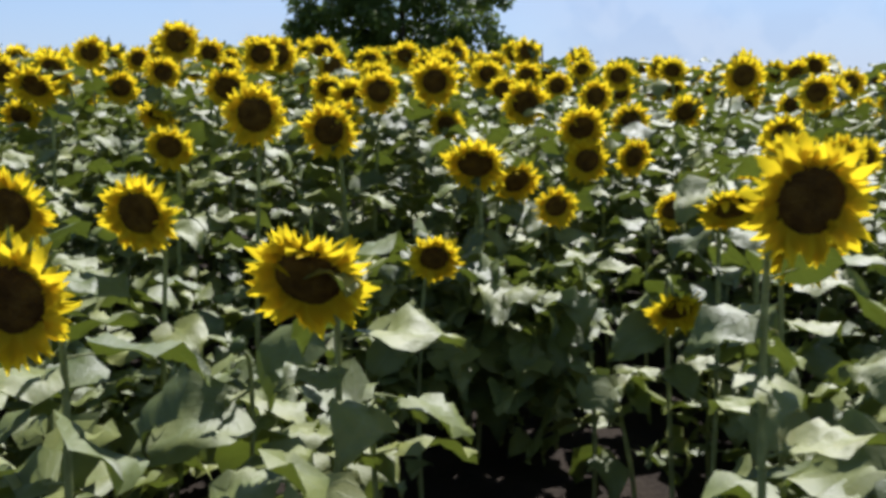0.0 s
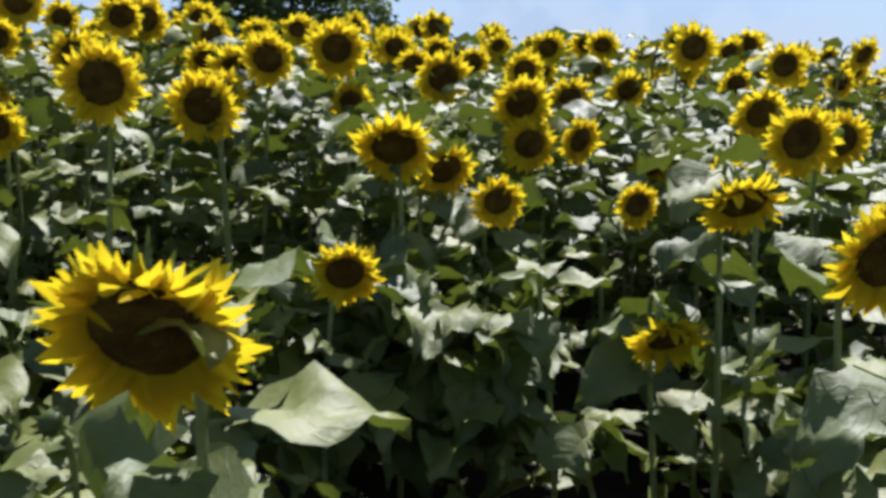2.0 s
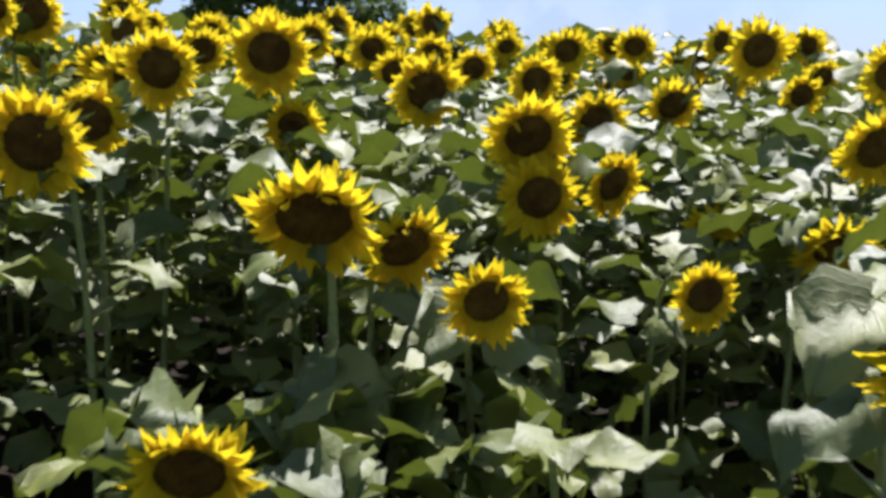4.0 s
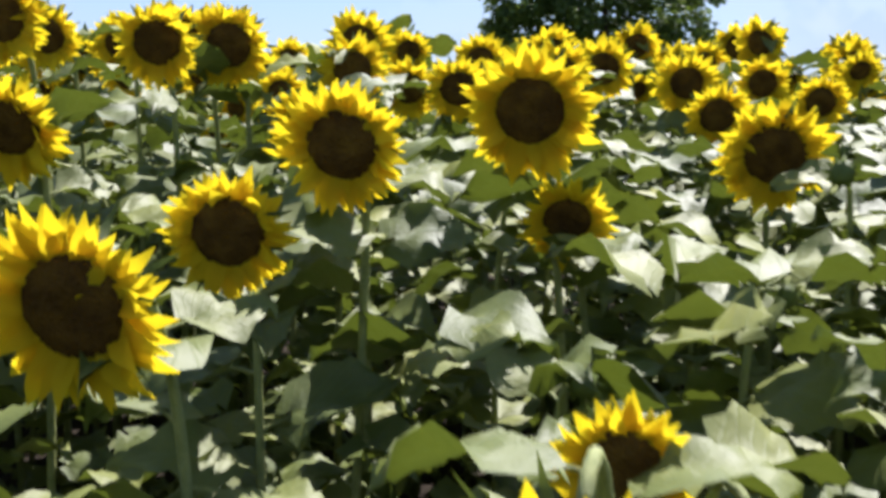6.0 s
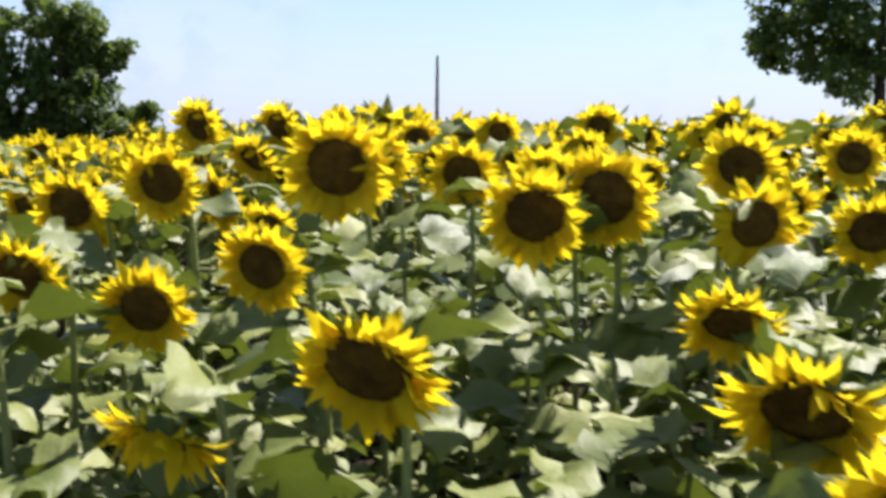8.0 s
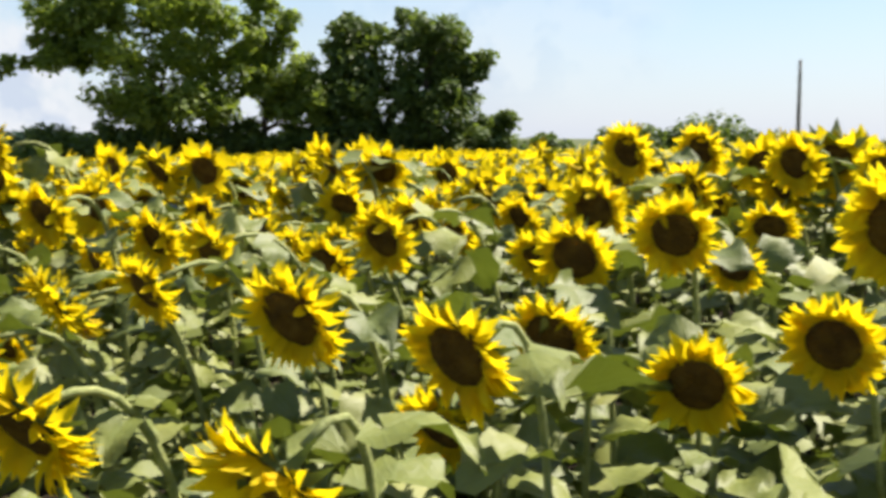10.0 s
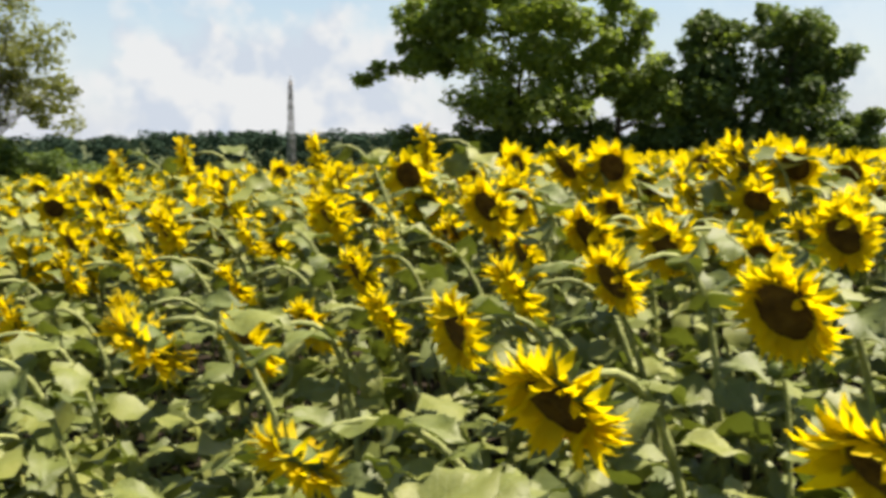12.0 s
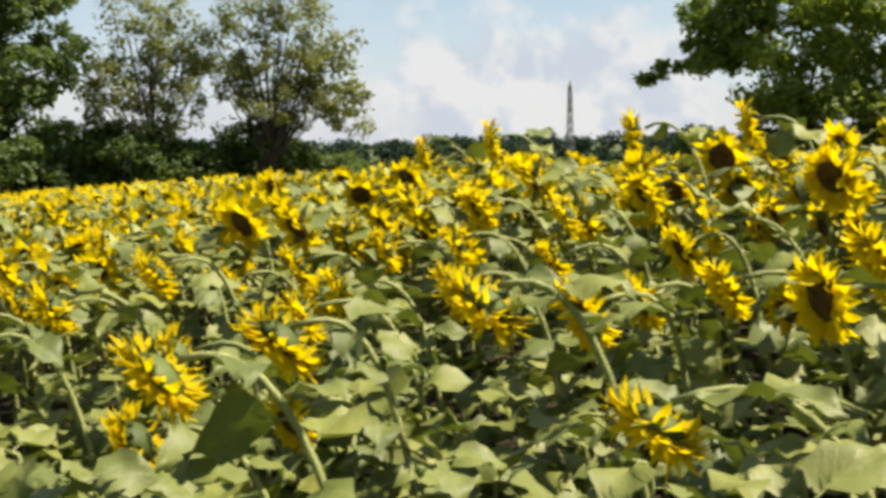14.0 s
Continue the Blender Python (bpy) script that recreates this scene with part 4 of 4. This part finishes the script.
def tree(name, x, y, lobes, trunk_r, label, mat, leaves=9000, size=0.30, clumps=60, seed=1, limb_show=1.0, trunk_top=None):
    """lobes: (dx, dy, z, radius, height radius) of the crown's masses, about the tree's foot."""
    rng = np.random.default_rng(seed)
    r2 = random.Random(seed)
    foot = Vector((x, y, land(x, y) - 0.05))
    thing = new(name)
    thing.location = foot
    tagged(thing, label, "tree")
    lobes = [(a, b, z + hollow(x, y), r, h) for a, b, z, r, h in lobes]
    weights = np.array([l[3] ** 1.6 for l in lobes])
    weights /= weights.sum()
    centres, spreads = [], []
    for k in rng.choice(len(lobes), size=clumps, p=weights):
        dx, dy, z, r, h = lobes[k]
        o = rng.normal(size=3)
        o /= np.linalg.norm(o)
        o *= rng.random() ** 0.4 * 0.92
        centres.append((dx + o[0] * r, dy + o[1] * r, z + o[2] * h))
        spreads.append(rng.uniform(0.35, 0.85) * r ** 0.5 * 0.70)
    top = max(l[2] for l in lobes) * 0.9 if trunk_top is None else trunk_top
    bend = Vector((r2.uniform(-0.5, 0.5), r2.uniform(-0.5, 0.5), 0))
    spine = [Vector((0, 0, 0)) + bend * (i / 9) ** 2 + Vector((0, 0, top * i / 9)) for i in range(10)]
    v, f = tube(spine, [trunk_r * (1.35 if i == 0 else 1.0) * (1 - 0.85 * i / 9) for i in range(10)], 9)
    child("trunk", mesh_from("trunk", v, f, [MAT_BARK]), thing)
    order = sorted(range(clumps), key=lambda i: -spreads[i])
    for i in order[: int(26 * limb_show)]:
        c = Vector(centres[i])
        s = max(0.16, min(0.9, (c.z - 0.35 * math.hypot(c.x, c.y)) / top)) if trunk_top is None else r2.uniform(0.35, 0.95)
        k = s * 9
        a = spine[int(k)].lerp(spine[min(9, int(k) + 1)], k - int(k))
        mid = a.lerp(c, 0.5) + Vector((r2.uniform(-0.3, 0.3), r2.uniform(-0.3, 0.3), 0.12 * (c - a).length))
        r0 = trunk_r * (1 - 0.85 * s) * 0.55 if trunk_top is None else trunk_r * r2.uniform(0.12, 0.32)
        pts = [a.lerp(mid, u).lerp(mid.lerp(c, u), u) for u in (0, 0.2, 0.4, 0.6, 0.8, 1.0)]
        v, f = tube(pts, [r0, r0 * 0.8, r0 * 0.62, r0 * 0.45, r0 * 0.3, r0 * 0.12], 5)
        child("limb", mesh_from("limb", v, f, [MAT_BARK]), thing)
    V, T = leaf_cloud(rng, centres, spreads, leaves, size)
    child("crown", quick_mesh("crown", V, T, np.zeros(len(T)), None, [mat], False), thing, None, "uneven crown of small green leaves")
    return thing


OAK = "broad dark-green tree standing beyond the sunflower field"
tree("tree", -2.3, 70.0, [(-3.6, 0, 7.2, 3.4, 3.2), (3.2, 0, 7.0, 3.6, 3.4), (0, 0, 10.2, 4.8, 3.4), (-0.5, 0, 5.2, 5.0, 2.6), (6.0, 0, 4.6, 1.2, 1.4), (-5.6, 0, 6.0, 1.4, 1.2), (-4.6, 0, 9.4, 1.6, 1.2), (5.2, 0, 8.6, 1.7, 1.5)], 0.45, OAK, MAT_TREE, 24000, 0.32, 260, 11)
tree("tree", -52.6, 44.6, [(0, 0, 8.2, 5.2, 3.8), (-2.2, -2.8, 6.8, 2.4, 1.6), (-3.3, -4.1, 5.9, 1.7, 0.9), (-4.3, -5.4, 5.2, 0.9, 0.45), (-5.0, -6.2, 4.9, 0.5, 0.3), (2.4, 2.4, 6.2, 3.6, 3.0), (0.5, 0.5, 3.4, 4.6, 2.4), (-2.5, -2.5, 8.0, 3.0, 2.2)], 0.40, "wide-spreading green tree with a low reaching bough", MAT_TREE_AIRY, 26000, 0.34, 230, 12, 1.4, 5.0)
tree("tree", -48.6, 49.0, [(0, 0, 8.2, 1.9, 2.8), (0.5, 0.5, 4.6, 2.2, 2.4), (1.4, 1.6, 3.2, 2.2, 1.8)], 0.24, "slender green tree beside a larger one", MAT_TREE_AIRY, 10000, 0.33, 100, 13)
tree("tree", -45.3, 52.6, [(0, 0, 6.2, 1.9, 2.2), (0, 0, 3.4, 2.3, 2.4)], 0.3, "rounded dark-green tree at the field's end", MAT_TREE, 12000, 0.33, 90, 14)
tree("tree", -42.4, 55.2, [(0, 0, 6.4, 2.4, 2.1), (0.4, 0.3, 3.4, 2.8, 2.4), (2.2, 1.8, 5.0, 1.3, 1.2), (3.0, 2.4, 1.9, 1.4, 1.2)], 0.34, "rounded dark-green tree at the field's end", MAT_TREE, 15000, 0.33, 110, 15)
tree("tree", -59.0, 12.0, [(0, -0.2, 9.6, 2.2, 2.4), (-0.3, 1.4, 7.4, 2.0, 2.0), (0, -1.4, 6.0, 1.9, 2.0), (0, 0.6, 5.0, 2.2, 1.8)], 0.27, "thin airy tree with bare twigs showing", MAT_TREE_DRY, 7600, 0.20, 120, 16, 1.7, 4.2)
tree("tree", -58.2, 17.4, [(0, 0, 9.8, 2.8, 2.8), (0.6, 2.0, 7.6, 2.6, 2.2), (-0.2, -1.6, 7.0, 2.2, 2.2), (0.6, 3.2, 5.4, 2.0, 1.2), (0, 0.4, 5.2, 2.6, 1.8), (0.6, 3.8, 4.2, 1.5, 1.0)], 0.30, "airy pale-green tree with thin forked limbs", MAT_TREE_DRY, 13000, 0.20, 170, 17, 1.9, 4.0)
tree("tree", -62.0, 5.4, [(0, 0.2, 10.6, 3.4, 3.4), (0, 1.0, 7.4, 3.4, 2.6), (0, -3, 8.5, 4, 4), (0, 0, 4.4, 3.6, 2.6)], 0.5, "tall dense tree with dark foliage", MAT_TREE, 22000, 0.29, 150, 18)
tree("tree", -64.0, -5.0, [(0, 0, 8.0, 5.0, 4.0)], 0.5, "tall dense tree with dark foliage", MAT_TREE, 8000, 0.36, 60, 19)


def bush(x, y, w, h, seed, mat=None, count=2600, label="dark-leaved bush under the trees", leaf=0.28):
    rng = np.random.default_rng(seed)
    r2 = random.Random(seed)
    h += hollow(x, y)
    foot = Vector((x, y, land(x, y) - 0.05))
    thing = new("bush")
    thing.location = foot
    tagged(thing, label, "bush", "undergrowth at the field's end")
    centres = [(r2.uniform(-0.45, 0.45) * w, r2.uniform(-0.45, 0.45) * w, r2.uniform(0.08, 0.85) * h) for _ in range(22)]
    V, T = leaf_cloud(rng, centres, [r2.uniform(0.16, 0.3) * w for _ in centres], count, leaf)
    child("crown", quick_mesh("crown", V, T, np.zeros(len(T)), None, [mat or MAT_TREE], False), thing)
    for k in range(4):
        c = Vector(centres[k])
        v, f = tube([(0, 0, 0), c * 0.5 + Vector((0.1, 0, 0.1)), c], [0.06, 0.04, 0.01], 5)
        child("stem", mesh_from("stem", v, f, [MAT_BARK]), thing)


bush_rng = random.Random(31)
for k in range(22):
    yy = -1.5 + k * 1.15
    bush(-60.2 + bush_rng.uniform(-1, 1), yy, bush_rng.uniform(2.8, 3.6), bush_rng.uniform(3.4, 5.0) * (1.0 if yy < 20 else 0.6), 200 + k, None, 2900)
for k in range(13):
    u = k / 12
    bush(-56.5 + 17.5 * u, 40.5 + 17.5 * u, bush_rng.uniform(2.4, 3.2), bush_rng.uniform(1.8, 3.2), 230 + k, None, 2200)
for yaw_, far_, w_, h_, s_ in ((29.6, 112, 7.0, 4.3, 1), (25.3, 112, 8.0, 4.8, 2), (27.3, 118, 4, 3.9, 3), (21.4, 116, 4.0, 3.9, 4), (33.6, 112, 4.0, 3.6, 5), (-6.0, 95, 5, 3.0, 6)):
    bush(-far_ * math.sin(radians(yaw_)), 4 + far_ * math.cos(radians(yaw_)), w_, h_, 260 + s_, MAT_TREE, 5600, "rounded tree top showing over the crest", 0.55)


def build_woods():
    """Far wooded ridge behind the tower."""
    rng = np.random.default_rng(77)
    r2 = random.Random(77)
    centres, spreads = [], []
    for k in range(1700):
        b = radians(r2.uniform(38, 97))
        d = r2.uniform(300, 345)
        x, y = -d * math.sin(b), d * math.cos(b)
        top = 2.6 + 1.0 * noise.noise((math.degrees(b) * 0.22, 0.5, 0.1)) + 0.9 * noise.noise((math.degrees(b) * 1.1, 2.5, 0.1))
        z = top - r2.random() ** 1.6 * 16 - 2.0
        centres.append((x, y, z))
        spreads.append(r2.uniform(1.6, 2.8))
    V, T = leaf_cloud(rng, centres, spreads, 78000, 1.2)
    tagged(new("distant_woods", quick_mesh("distant_woods", V, T, np.zeros(len(T)), None, [MAT_WOODS], False)), "low wooded ridge along the skyline", "woods", kind="stuff")


build_woods()


# ---- poles and tower ----
def utility_pole(x, y, top, r, label):
    foot = Vector((x, y, land(x, y) - 0.3))
    thing = new("utility_pole")
    thing.location = foot
    tagged(thing, label, "pole")
    h = top - foot.z
    v, f = tube([(0, 0, h * i / 8) for i in range(9)], [r * (1 - 0.45 * i / 8) for i in range(9)], 10)
    child("post", mesh_from("post", v, f, [MAT_POLE]), thing)
    v, f = tube([(0, 0, h), (0, 0, h + 0.12)], [r * 0.62, r * 0.3], 10)
    child("cap", mesh_from("cap", v, f, [MAT_STEEL]), thing)
    return thing


utility_pole(-34.3, 88.0, 7.4, 0.20, "weathered grey wooden pole rising behind the crest")
utility_pole(7.5, 90.0, 7.1, 0.16, "thin grey wooden pole beside the broad tree")


def lattice_tower(x, y, top, base_z):
    thing = new("lattice_tower")
    thing.location = (x, y, base_z)
    tagged(thing, "slim grey steel lattice tower above distant woods", "tower")
    h = top - base_z

    def corner(k, u):
        r = 1.25 * (1 - u) + 0.36 * u
        a = radians(30 + 120 * k)
        return Vector((r * math.cos(a), r * math.sin(a), h * u))

    for k in range(3):
        v, f = tube([corner(k, i / 10) for i in range(11)], [0.17] * 11, 6)
        child("leg", mesh_from("leg", v, f, [MAT_STEEL]), thing)
    for i in range(12):
        u0, u1 = i / 12, (i + 1) / 12
        for k in range(3):
            v, f = tube([corner(k, u0), corner((k + 1) % 3, u1)], [0.08, 0.08], 4)
            child("brace", mesh_from("brace", v, f, [MAT_STEEL]), thing)
    v, f = tube([(0, 0, h - 0.2), (0, 0, h + 1.2)], [0.2, 0.08], 6)
    child("mast", mesh_from("mast", v, f, [MAT_STEEL]), thing)


lattice_tower(-242.5, 130.8, 13.6, -14.0)
